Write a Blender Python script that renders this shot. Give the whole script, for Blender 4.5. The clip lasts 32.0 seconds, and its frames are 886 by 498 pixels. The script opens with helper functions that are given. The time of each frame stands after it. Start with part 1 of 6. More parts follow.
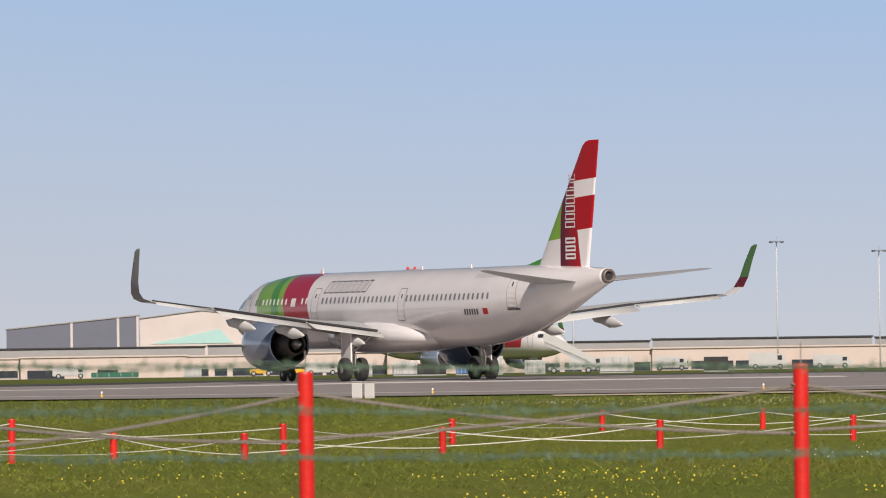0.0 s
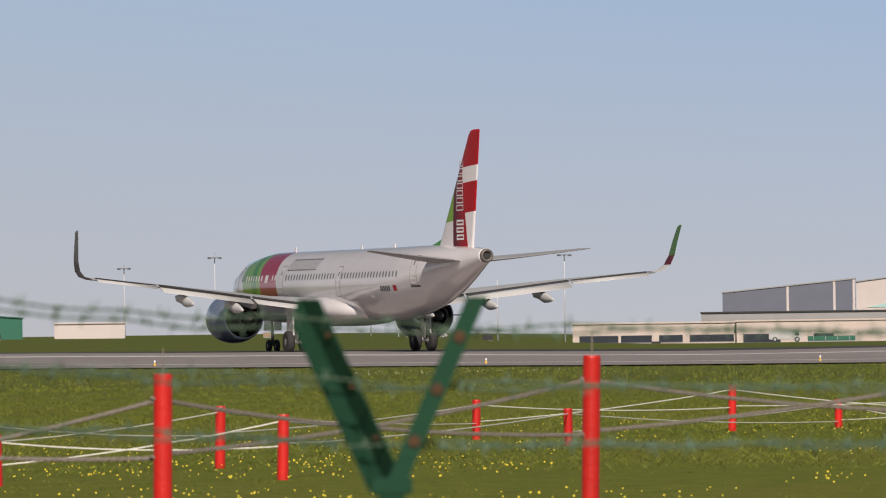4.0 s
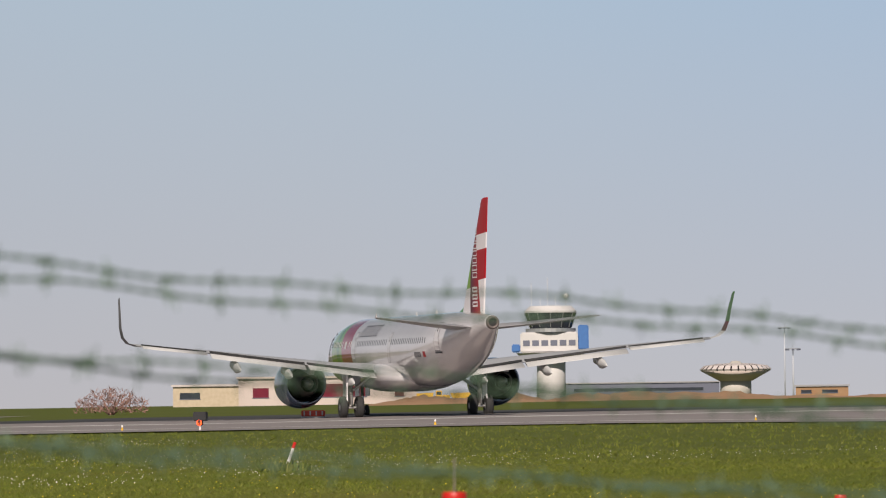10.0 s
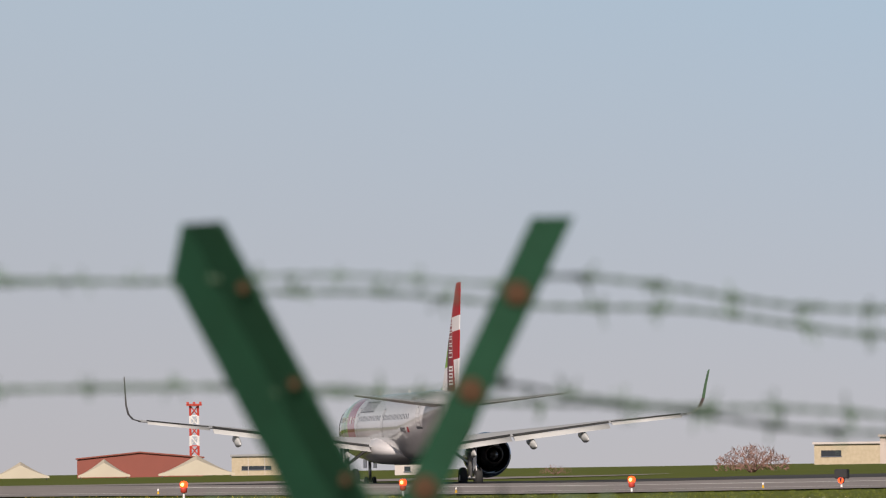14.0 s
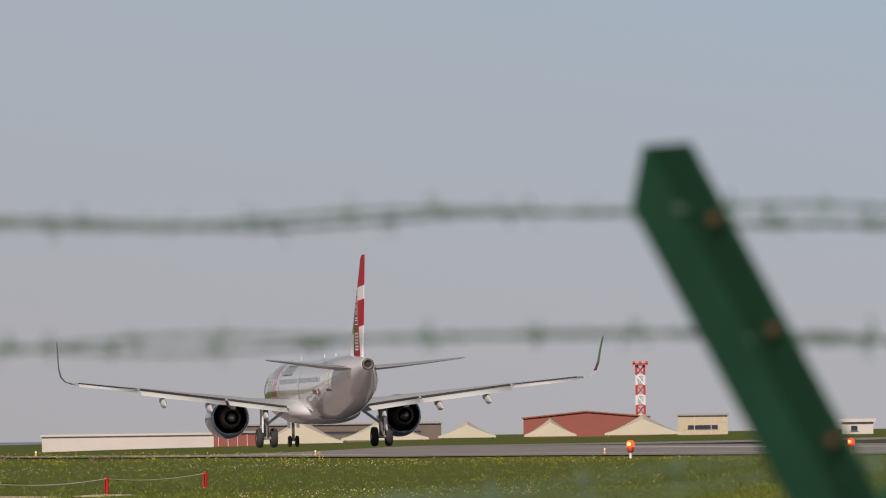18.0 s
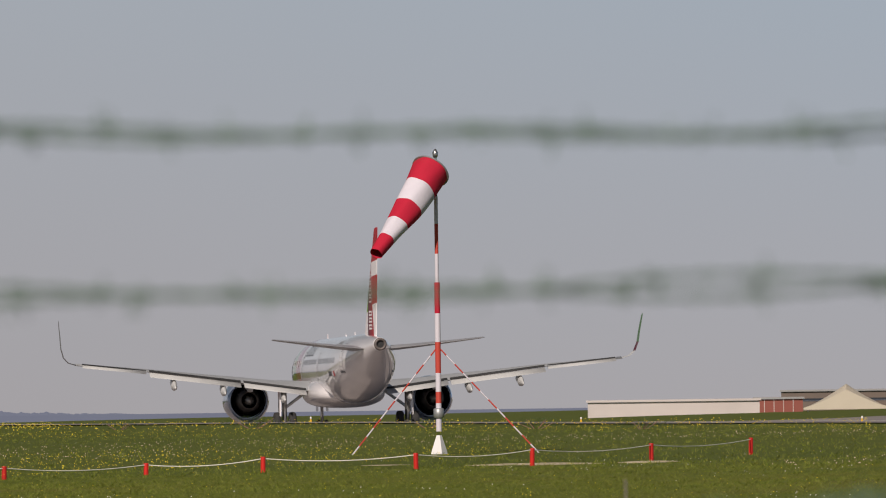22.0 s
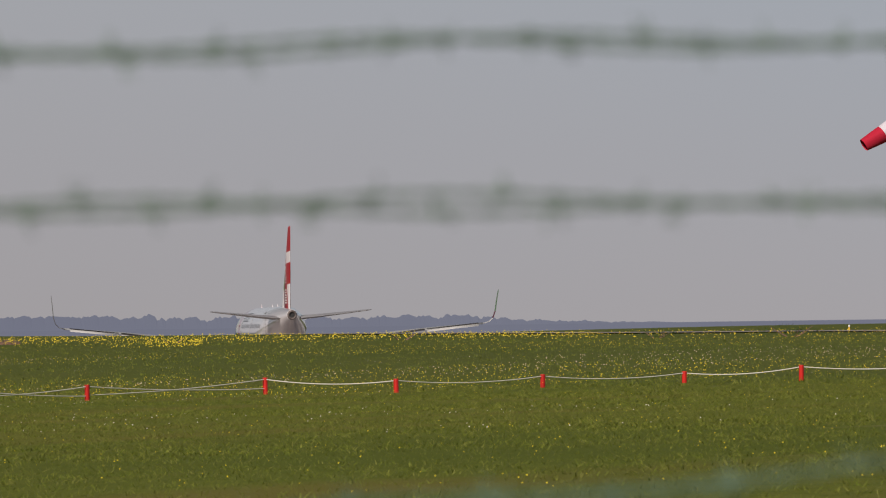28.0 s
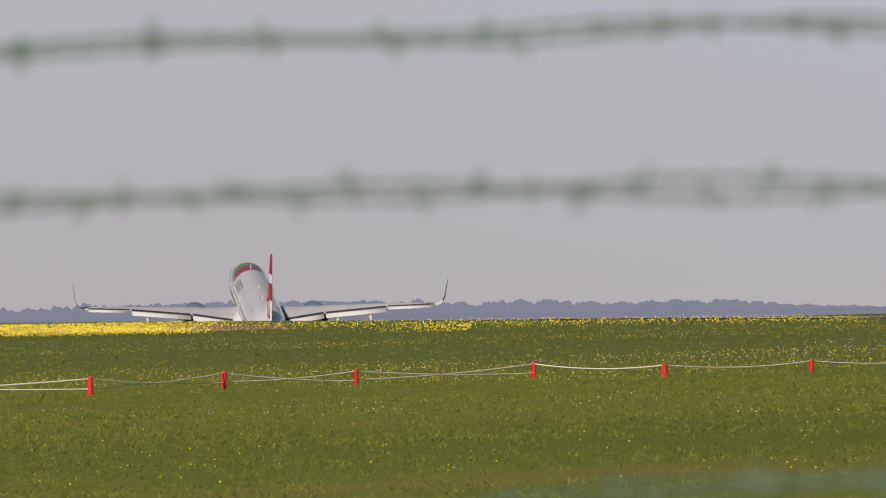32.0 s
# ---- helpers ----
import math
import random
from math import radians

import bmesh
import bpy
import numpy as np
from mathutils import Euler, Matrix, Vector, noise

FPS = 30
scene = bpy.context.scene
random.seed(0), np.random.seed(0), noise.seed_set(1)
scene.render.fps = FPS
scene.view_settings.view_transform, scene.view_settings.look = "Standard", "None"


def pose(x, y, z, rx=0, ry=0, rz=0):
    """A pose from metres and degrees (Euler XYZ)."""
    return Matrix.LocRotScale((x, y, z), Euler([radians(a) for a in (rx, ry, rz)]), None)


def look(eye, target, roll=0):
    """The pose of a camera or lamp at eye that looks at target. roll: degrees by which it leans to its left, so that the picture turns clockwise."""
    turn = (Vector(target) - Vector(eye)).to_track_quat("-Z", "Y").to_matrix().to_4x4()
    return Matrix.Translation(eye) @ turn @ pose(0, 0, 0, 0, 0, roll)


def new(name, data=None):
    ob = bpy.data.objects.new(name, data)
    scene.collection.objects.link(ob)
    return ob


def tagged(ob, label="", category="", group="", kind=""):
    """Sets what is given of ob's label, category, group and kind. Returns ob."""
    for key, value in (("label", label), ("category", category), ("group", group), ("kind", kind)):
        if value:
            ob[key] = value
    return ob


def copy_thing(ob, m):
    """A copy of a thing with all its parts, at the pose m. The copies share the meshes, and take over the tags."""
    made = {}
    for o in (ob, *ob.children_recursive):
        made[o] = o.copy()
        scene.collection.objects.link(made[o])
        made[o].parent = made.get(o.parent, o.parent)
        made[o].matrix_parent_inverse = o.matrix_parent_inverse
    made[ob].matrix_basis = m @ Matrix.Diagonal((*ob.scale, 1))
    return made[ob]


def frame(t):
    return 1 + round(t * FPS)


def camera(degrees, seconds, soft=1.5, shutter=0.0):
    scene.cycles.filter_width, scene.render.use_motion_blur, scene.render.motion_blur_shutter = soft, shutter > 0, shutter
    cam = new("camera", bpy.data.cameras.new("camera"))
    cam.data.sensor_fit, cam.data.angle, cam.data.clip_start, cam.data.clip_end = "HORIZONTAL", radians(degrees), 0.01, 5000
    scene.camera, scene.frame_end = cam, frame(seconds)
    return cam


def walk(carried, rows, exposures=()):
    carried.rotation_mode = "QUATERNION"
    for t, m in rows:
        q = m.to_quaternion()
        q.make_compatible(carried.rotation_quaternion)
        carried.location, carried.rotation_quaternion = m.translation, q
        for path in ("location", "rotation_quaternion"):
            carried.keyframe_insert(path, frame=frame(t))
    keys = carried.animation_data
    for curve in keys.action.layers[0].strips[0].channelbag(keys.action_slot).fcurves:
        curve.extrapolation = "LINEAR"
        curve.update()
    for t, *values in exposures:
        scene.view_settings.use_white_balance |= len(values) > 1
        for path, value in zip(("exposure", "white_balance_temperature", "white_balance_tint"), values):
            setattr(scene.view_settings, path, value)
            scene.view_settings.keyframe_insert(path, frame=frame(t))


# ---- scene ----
DEG = 2 * math.degrees(math.atan(784 / 13100))
cam = camera(DEG, 32.0, soft=1.05)
cam.data.dof.use_dof = True
cam.data.dof.focus_distance = 190.0
cam.data.dof.aperture_fstop = 14.5


def eye(x, y, tilt, turn):
    """A camera pose at 1.3 m over the field, with its slight lean."""
    return pose(x, y, 1.3, 90 + tilt, 0, turn) @ pose(0, 0, 0, 0, 0, -0.8)


walk(cam, [
    (0.0, eye(0.00, 0.00, 0.832, -0.001)),
    (0.5, eye(0.00, 0.00, 0.783, 0.764)),
    (1.0, eye(0.00, 0.00, 0.846, 1.574)),
    (1.5, eye(0.05, 0.00, 0.843, 2.300)),
    (2.0, eye(0.09, 0.32, 0.834, 3.106)),
    (2.5, eye(0.02, 1.09, 0.819, 3.530)),
    (4.5, eye(-0.41, 5.15, 0.585, 6.347)),
    (5.0, eye(-0.52, 6.09, 0.611, 7.129)),
    (5.5, eye(-0.61, 6.76, 0.642, 8.060)),
    (6.0, eye(-0.71, 7.43, 0.706, 9.262)),
    (6.5, eye(-0.82, 8.07, 0.838, 10.294)),
    (7.0, eye(-0.92, 8.57, 1.010, 11.264)),
    (7.5, eye(-0.92, 8.57, 1.218, 11.551)),
    (8.0, eye(-0.92, 8.57, 1.297, 12.494)),
    (8.5, eye(-0.92, 8.57, 1.293, 12.897)),
    (9.0, eye(-0.92, 8.57, 1.276, 13.506)),
    (9.5, eye(-0.92, 8.57, 1.231, 14.287)),
    (10.0, eye(-0.92, 8.57, 1.183, 15.277)),
    (10.5, eye(-0.92, 8.57, 1.145, 16.120)),
    (11.0, eye(-0.99, 8.82, 1.082, 16.944)),
    (11.5, eye(-1.17, 9.40, 0.815, 17.508)),
    (12.0, eye(-1.32, 9.86, 0.825, 17.493)),
    (12.5, eye(-1.44, 10.24, 1.020, 17.956)),
    (13.0, eye(-1.55, 10.59, 1.394, 18.646)),
    (13.5, eye(-1.55, 10.59, 1.541, 19.447)),
    (14.0, eye(-1.55, 10.59, 1.696, 20.229)),
    (14.5, eye(-1.55, 10.59, 1.812, 21.016)),
    (15.0, eye(-1.55, 10.59, 1.918, 21.777)),
    (15.5, eye(-1.55, 10.59, 2.029, 22.155)),
    (17.5, eye(-1.80, 11.19, 1.654, 23.135)),
    (18.0, eye(-2.01, 11.67, 1.429, 23.684)),
    (18.5, eye(-2.16, 12.00, 1.312, 24.310)),
    (19.0, eye(-2.30, 12.30, 1.247, 24.910)),
    (19.5, eye(-2.42, 12.56, 1.273, 25.264)),
    (20.0, eye(-2.53, 12.80, 1.366, 25.628)),
    (20.5, eye(-2.63, 13.00, 1.333, 26.152)),
    (21.0, eye(-2.72, 13.17, 1.278, 26.849)),
    (21.5, eye(-2.72, 13.17, 1.213, 27.340)),
    (22.0, eye(-2.72, 13.17, 1.223, 27.910)),
    (22.5, eye(-2.72, 13.17, 1.199, 28.473)),
    (23.0, eye(-2.72, 13.17, 1.232, 28.878)),
    (23.5, eye(-2.72, 13.17, 1.199, 29.381)),
    (24.0, eye(-2.72, 13.17, 1.121, 29.928)),
    (24.5, eye(-2.72, 13.17, 1.137, 29.968)),
    (25.0, eye(-2.72, 13.17, 1.071, 30.472)),
    (25.5, eye(-2.72, 13.17, 1.002, 30.981)),
    (27.5, eye(-2.72, 13.17, 0.629, 31.683)),
    (28.0, eye(-2.72, 13.17, 0.570, 32.083)),
    (28.5, eye(-2.72, 13.17, 0.531, 32.625)),
    (29.0, eye(-2.72, 13.17, 0.516, 33.268)),
    (29.5, eye(-2.72, 13.17, 0.491, 33.659)),
    (30.0, eye(-2.72, 13.17, 0.461, 34.025)),
    (30.5, eye(-2.72, 13.17, 0.480, 34.223)),
    (31.0, eye(-2.72, 13.17, 0.503, 34.272)),
    (31.5, eye(-2.72, 13.17, 0.527, 34.222)),
    (32.0, eye(-2.72, 13.17, 0.479, 34.163))
], exposures=[(0, 0.0), (2.5, 0.0), (5, -0.27), (6, -0.19), (7, -0.22), (9, -0.15), (13, -0.1), (14, -0.1), (15, -0.15), (17.5, -0.3), (19, -0.33), (20, -0.38), (23, -0.42), (28, -0.45), (29.3, -0.33), (30.2, -0.12), (31, -0.09), (32, -0.11)])

# ---- world and sun ----
SUN_TURN, SUN_HEIGHT = 189.0, 36.0
world = bpy.data.worlds.new("sky")
scene.world = world
world.use_nodes = True
wt = world.node_tree
wt.nodes.clear()
w_out = wt.nodes.new("ShaderNodeOutputWorld")
w_bg = wt.nodes.new("ShaderNodeBackground")
w_sky = wt.nodes.new("ShaderNodeTexSky")
w_sky.sky_type = 'NISHITA'
w_sky.sun_disc = False
w_sky.sun_elevation = radians(SUN_HEIGHT)
w_sky.sun_rotation = radians(360 - SUN_TURN)
w_sky.air_density, w_sky.dust_density, w_sky.ozone_density = 1.0, 1.0, 1.0
w_bg.inputs["Strength"].default_value = 0.1
# low haze over the field: blue over the apron, greyer towards the far runway end
w_co = wt.nodes.new("ShaderNodeTexCoord")
w_sep = wt.nodes.new("ShaderNodeSeparateXYZ")
wt.links.new(w_co.outputs["Generated"], w_sep.inputs[0])


def w_math(op, a, b=None, clamp=False):
    n = wt.nodes.new("ShaderNodeMath")
    n.operation, n.use_clamp = op, clamp
    for k, v in enumerate((a, b)):
        if v is None:
            continue
        if isinstance(v, (int, float)):
            n.inputs[k].default_value = v
        else:
            wt.links.new(v, n.inputs[k])
    return n.outputs[0]


def w_mix(fac, a, b):
    n = wt.nodes.new("ShaderNodeMix")
    n.data_type = 'RGBA'
    for k, v in ((0, fac), (6, a), (7, b)):
        if isinstance(v, tuple):
            n.inputs[k].default_value = (*v, 1)
        else:
            wt.links.new(v, n.inputs[k])
    return n.outputs[2]


up = w_sep.outputs[2]
side = w_math('MULTIPLY', w_sep.outputs[0], -1.0)
rise = w_math('MULTIPLY', w_math('ADD', up, 0.004), 15.0, True)
turn = w_math('MULTIPLY', w_math('SUBTRACT', side, 0.25), 3.0, True)
turn_a = w_math('MULTIPLY', side, 3.6, True)
low = w_mix(turn, w_mix(turn_a, (5.9, 6.0, 6.4), (5.6, 5.4, 5.65)), (4.85, 4.55, 4.7))
high = w_mix(turn, w_mix(turn_a, (3.25, 5.0, 7.8), (4.42, 5.65, 6.95)), (4.95, 5.2, 5.65))
haze = w_mix(rise, low, high)
lift = w_math('MULTIPLY', w_math('SUBTRACT', up, 0.07), 11.0, True)
dome = wt.nodes.new("ShaderNodeVectorMath")
dome.operation = 'SCALE'
dome.inputs["Scale"].default_value = 0.3
wt.links.new(w_sky.outputs[0], dome.inputs[0])
wt.links.new(w_mix(lift, haze, dome.outputs[0]), w_bg.inputs["Color"])
wt.links.new(w_bg.outputs[0], w_out.inputs[0])

sun_data = bpy.data.lights.new("sun", 'SUN')
sun_data.energy, sun_data.angle, sun_data.color = 5.2, radians(0.5), (1.0, 0.88, 0.78)
sun = new("sun", sun_data)
a = radians(SUN_TURN)
e = radians(SUN_HEIGHT)
sun.matrix_world = look((-math.sin(a) * math.cos(e) * 300, math.cos(a) * math.cos(e) * 300, math.sin(e) * 300), (0, 0, 0))


# ---- materials ----
def material(name, colour, rough=0.6, metal=0.0, spots=None, scale=3.0, amount=0.5, bump=0.0, bump_scale=20.0, vary=0.0, coat=0.0, glow=None, fine=None):
    m = bpy.data.materials.new(name)
    m.use_nodes = True
    nt = m.node_tree
    bs = nt.nodes["Principled BSDF"]
    bs.inputs["Roughness"].default_value = rough
    bs.inputs["Metallic"].default_value = metal
    bs.inputs["Coat Weight"].default_value = coat
    bs.inputs["Coat Roughness"].default_value = 0.06
    co = nt.nodes.new("ShaderNodeTexCoord")
    col = None

    def rgb(c):
        n = nt.nodes.new("ShaderNodeRGB")
        n.outputs[0].default_value = (*c, 1)
        return n.outputs[0]

    def mix(f, x, y):
        n = nt.nodes.new("ShaderNodeMix")
        n.data_type = 'RGBA'
        nt.links.new(f, n.inputs[0])
        nt.links.new(x, n.inputs[6])
        nt.links.new(y, n.inputs[7])
        return n.outputs[2]

    def cloud(s, lo, hi, detail=5.0):
        n = nt.nodes.new("ShaderNodeTexNoise")
        n.inputs["Scale"].default_value, n.inputs["Detail"].default_value = s, detail
        nt.links.new(co.outputs["Object"], n.inputs["Vector"])
        r = nt.nodes.new("ShaderNodeMapRange")
        r.inputs[1].default_value, r.inputs[2].default_value = lo, hi
        nt.links.new(n.outputs["Fac"], r.inputs[0])
        return r.outputs[0]

    col = rgb(colour)
    if spots:
        f = cloud(scale, 0.5 - 0.2, 0.5 + 0.2)
        k = nt.nodes.new("ShaderNodeMath")
        k.operation = 'MULTIPLY'
        k.inputs[1].default_value = amount
        nt.links.new(f, k.inputs[0])
        col = mix(k.outputs[0], col, rgb(spots))
    if fine:
        col = mix(cloud(fine[1], 0.45, 0.7, 3.0), col, rgb(fine[0]))
    if vary:
        o = nt.nodes.new("ShaderNodeObjectInfo")
        h = nt.nodes.new("ShaderNodeHueSaturation")
        r = nt.nodes.new("ShaderNodeMapRange")
        r.inputs[3].default_value, r.inputs[4].default_value = 1 - vary, 1 + vary
        nt.links.new(o.outputs["Random"], r.inputs[0])
        nt.links.new(r.outputs[0], h.inputs["Value"])
        nt.links.new(col, h.inputs["Color"])
        col = h.outputs[0]
    nt.links.new(col, bs.inputs["Base Color"])
    if bump:
        n = nt.nodes.new("ShaderNodeTexNoise")
        n.inputs["Scale"].default_value, n.inputs["Detail"].default_value = bump_scale, 6.0
        nt.links.new(co.outputs["Object"], n.inputs["Vector"])
        b = nt.nodes.new("ShaderNodeBump")
        b.inputs["Strength"].default_value = bump
        b.inputs["Distance"].default_value = 0.02
        nt.links.new(n.outputs["Fac"], b.inputs["Height"])
        nt.links.new(b.outputs[0], bs.inputs["Normal"])
    if glow:
        bs.inputs["Emission Color"].default_value = (*glow[0], 1)
        bs.inputs["Emission Strength"].default_value = glow[1]
    return m


M_WHITE = material("aircraft_white", (0.78, 0.75, 0.76), 0.18, spots=(0.7, 0.675, 0.685), scale=0.6, amount=0.5, coat=0.3)
M_WINGTOP = material("wing_grey", (0.42, 0.43, 0.44), 0.4, spots=(0.33, 0.34, 0.35), scale=0.9, amount=0.5)
M_FLAP = material("flap_light_grey", (0.62, 0.62, 0.61), 0.4, spots=(0.5, 0.5, 0.5), scale=1.4, amount=0.5)
M_STAB = material("stabiliser_grey", (0.36, 0.36, 0.375), 0.4, spots=(0.3, 0.3, 0.315), scale=0.9, amount=0.5)
M_TIPGREEN = material("winglet_green", (0.07, 0.17, 0.045), 0.4, spots=(0.055, 0.13, 0.04), scale=1)
M_TIPRED = material("winglet_maroon", (0.12, 0.015, 0.025), 0.4, spots=(0.08, 0.012, 0.02), scale=1)
M_SHARK = material("winglet_grey", (0.2, 0.205, 0.215), 0.4, spots=(0.15, 0.15, 0.16), scale=1.5)
# the sky's blue reflection is partly put into this base colour
M_NACELLE = material("nacelle_sky_tint", (0.34, 0.4, 0.52), 0.2, metal=0.45, spots=(0.28, 0.33, 0.44), scale=0.8, coat=1.0)
M_METAL = material("bare_metal", (0.55, 0.54, 0.52), 0.32, 0.9, spots=(0.4, 0.38, 0.36), scale=3)
M_RING = material("heat_stained_metal", (0.16, 0.135, 0.125), 0.5, 0.3, spots=(0.1, 0.085, 0.08), scale=4)
M_HOT = material("hot_section_metal", (0.12, 0.105, 0.095), 0.5, 0.7, spots=(0.05, 0.045, 0.04), scale=4)
M_DARK = material("dark_gap", (0.02, 0.02, 0.022), 0.7, spots=(0.03, 0.03, 0.03), scale=5)
M_TYRE = material("tyre_rubber", (0.022, 0.022, 0.023), 0.85, spots=(0.045, 0.043, 0.04), scale=6)
M_GLASS = material("dark_window", (0.03, 0.035, 0.045), 0.12, spots=(0.05, 0.055, 0.065), scale=2)
M_TEXT = material("lettering_grey", (0.08, 0.085, 0.1), 0.5)
M_LWHITE = material("lettering_white", (0.8, 0.78, 0.78), 0.5)
M_RED = material("livery_red", (0.5, 0.012, 0.022), 0.3, spots=(0.42, 0.01, 0.02), scale=1)
M_MAROON = material("livery_maroon", (0.17, 0.012, 0.03), 0.3, spots=(0.1, 0.01, 0.022), scale=1)
M_GREEN = material("livery_green", (0.2, 0.4, 0.045), 0.3, spots=(0.16, 0.34, 0.05), scale=1)
M_DGREEN = material("livery_dark_green", (0.06, 0.27, 0.03), 0.3, spots=(0.05, 0.22, 0.03), scale=1)
M_POST = material("barrier_red_paint", (0.62, 0.018, 0.012), 0.42, spots=(0.45, 0.014, 0.01), scale=9, amount=0.6, vary=0.12, bump=0.15, bump_scale=30)
M_CABLE = material("weathered_steel_cable", (0.26, 0.23, 0.195), 0.65, 0.1, spots=(0.14, 0.12, 0.1), scale=40, bump=0.5, bump_scale=120)
M_ROPE = material("white_rope", (0.78, 0.76, 0.7), 0.8, spots=(0.62, 0.6, 0.54), scale=12)
M_FENCE = material("green_fence_paint", (0.002, 0.042, 0.018), 0.85, spots=(0.004, 0.058, 0.027), scale=14, amount=0.6, bump=0.2, bump_scale=60)
M_RUST = material("rust", (0.07, 0.036, 0.018), 0.9, spots=(0.15, 0.065, 0.03), scale=60, bump=0.5, bump_scale=150)
M_WIRE = material("green_wire_coating", (0.09, 0.15, 0.1), 0.8, spots=(0.16, 0.23, 0.165), scale=30)
M_ASPHALT = material("runway_asphalt", (0.27, 0.237, 0.225), 0.6, spots=(0.21, 0.185, 0.175), scale=0.05, amount=0.7, bump=0.15, bump_scale=8, fine=((0.31, 0.275, 0.26), 0.6))
M_TAR = material("dark_asphalt", (0.035, 0.035, 0.037), 0.85, spots=(0.055, 0.053, 0.052), scale=0.1, amount=0.7)
M_LINE = material("runway_white_paint", (0.7, 0.69, 0.66), 0.7, spots=(0.45, 0.44, 0.42), scale=0.6, amount=0.7)
M_WALL = material("white_render", (0.6, 0.54, 0.52), 0.8, spots=(0.5, 0.45, 0.43), scale=0.15, amount=0.6)
M_TOWER = material("white_tower_paint", (0.6, 0.58, 0.57), 0.7, spots=(0.5, 0.49, 0.48), scale=0.15, amount=0.6)
# dark blue-grey: the shade on the hangar front is put into the colour
M_PANEL = material("shade_darkened_cladding", (0.13, 0.14, 0.19), 0.55, spots=(0.11, 0.12, 0.16), scale=0.2)
M_ROOF = material("grey_roof", (0.32, 0.315, 0.32), 0.7, spots=(0.25, 0.25, 0.255), scale=0.2)
M_GHANGAR = material("green_cladding", (0.015, 0.12, 0.075), 0.55, spots=(0.02, 0.15, 0.1), scale=0.3)
M_TEAL = material("pale_teal_glazing", (0.4, 0.62, 0.6), 0.25, spots=(0.35, 0.55, 0.54), scale=0.4)
M_REDROOF = material("red_roof", (0.27, 0.075, 0.055), 0.7, spots=(0.22, 0.065, 0.05), scale=0.3)
M_BROWN = material("brown_render", (0.17, 0.13, 0.11), 0.85, spots=(0.13, 0.105, 0.09), scale=0.2)
M_TENT = material("cream_membrane", (0.56, 0.5, 0.4), 0.7, spots=(0.5, 0.44, 0.35), scale=0.3)
M_BLUE = material("blue_paint", (0.05, 0.16, 0.42), 0.5, spots=(0.04, 0.12, 0.34), scale=1)
M_YELLOW = material("yellow_paint", (0.72, 0.42, 0.02), 0.5, spots=(0.6, 0.34, 0.02), scale=1.5)
M_VAN = material("vehicle_white", (0.5, 0.5, 0.5), 0.35, spots=(0.42, 0.42, 0.41), scale=1, coat=0.3)
M_CABIN = material("cabin_glass", (0.24, 0.24, 0.26), 0.2, spots=(0.18, 0.18, 0.2), scale=2)
M_CREAM = material("cream_render", (0.58, 0.495, 0.45), 0.8, spots=(0.49, 0.41, 0.37), scale=0.15, amount=0.6)
# pale blue-grey: the haze over the far masts is put into this colour
M_MASTG = material("hazed_mast_grey", (0.58, 0.6, 0.64), 0.6, spots=(0.5, 0.52, 0.56), scale=0.5)
M_STEEL = material("galvanised_steel", (0.42, 0.43, 0.44), 0.5, 0.6, spots=(0.32, 0.33, 0.34), scale=2)
M_MASTR = material("mast_red", (0.55, 0.06, 0.04), 0.6, spots=(0.45, 0.05, 0.035), scale=1)
M_CLOTHR = material("windsock_red_cloth", (0.5, 0.006, 0.035), 0.85, spots=(0.42, 0.005, 0.028), scale=4, bump=0.3, bump_scale=9)
M_CLOTHW = material("windsock_white_cloth", (0.68, 0.64, 0.71), 0.75, spots=(0.6, 0.56, 0.64), scale=4, bump=0.3, bump_scale=9)
M_EARTH = material("bare_earth", (0.3, 0.17, 0.09), 0.95, spots=(0.36, 0.23, 0.13), scale=0.5, amount=0.8, bump=0.6, bump_scale=3)
M_SAND = material("dry_pale_soil", (0.55, 0.46, 0.34), 0.95, spots=(0.45, 0.37, 0.26), scale=1.5, amount=0.8)
M_CONC = material("concrete", (0.5, 0.47, 0.42), 0.85, spots=(0.4, 0.38, 0.34), scale=1.2)
M_TWIG = material("reddish_twigs", (0.28, 0.16, 0.13), 0.9, spots=(0.22, 0.125, 0.1), scale=1)
M_LEAF = material("shrub_leaves", (0.045, 0.085, 0.018), 0.8, spots=(0.03, 0.06, 0.012), scale=2)
M_YFLOWER = material("yellow_petals", (0.75, 0.58, 0.02), 0.7, spots=(0.6, 0.5, 0.03), scale=3)
M_WFLOWER = material("white_petals", (0.75, 0.74, 0.68), 0.7, spots=(0.65, 0.63, 0.5), scale=3)
M_LAMP = material("red_lamp_glow", (0.6, 0.05, 0.01), 0.4, glow=((1.0, 0.06, 0.01), 3.0))
M_LAMPC = material("lamp_core_glow", (1.0, 0.5, 0.2), 0.4, glow=((1.0, 0.3, 0.06), 8.0))


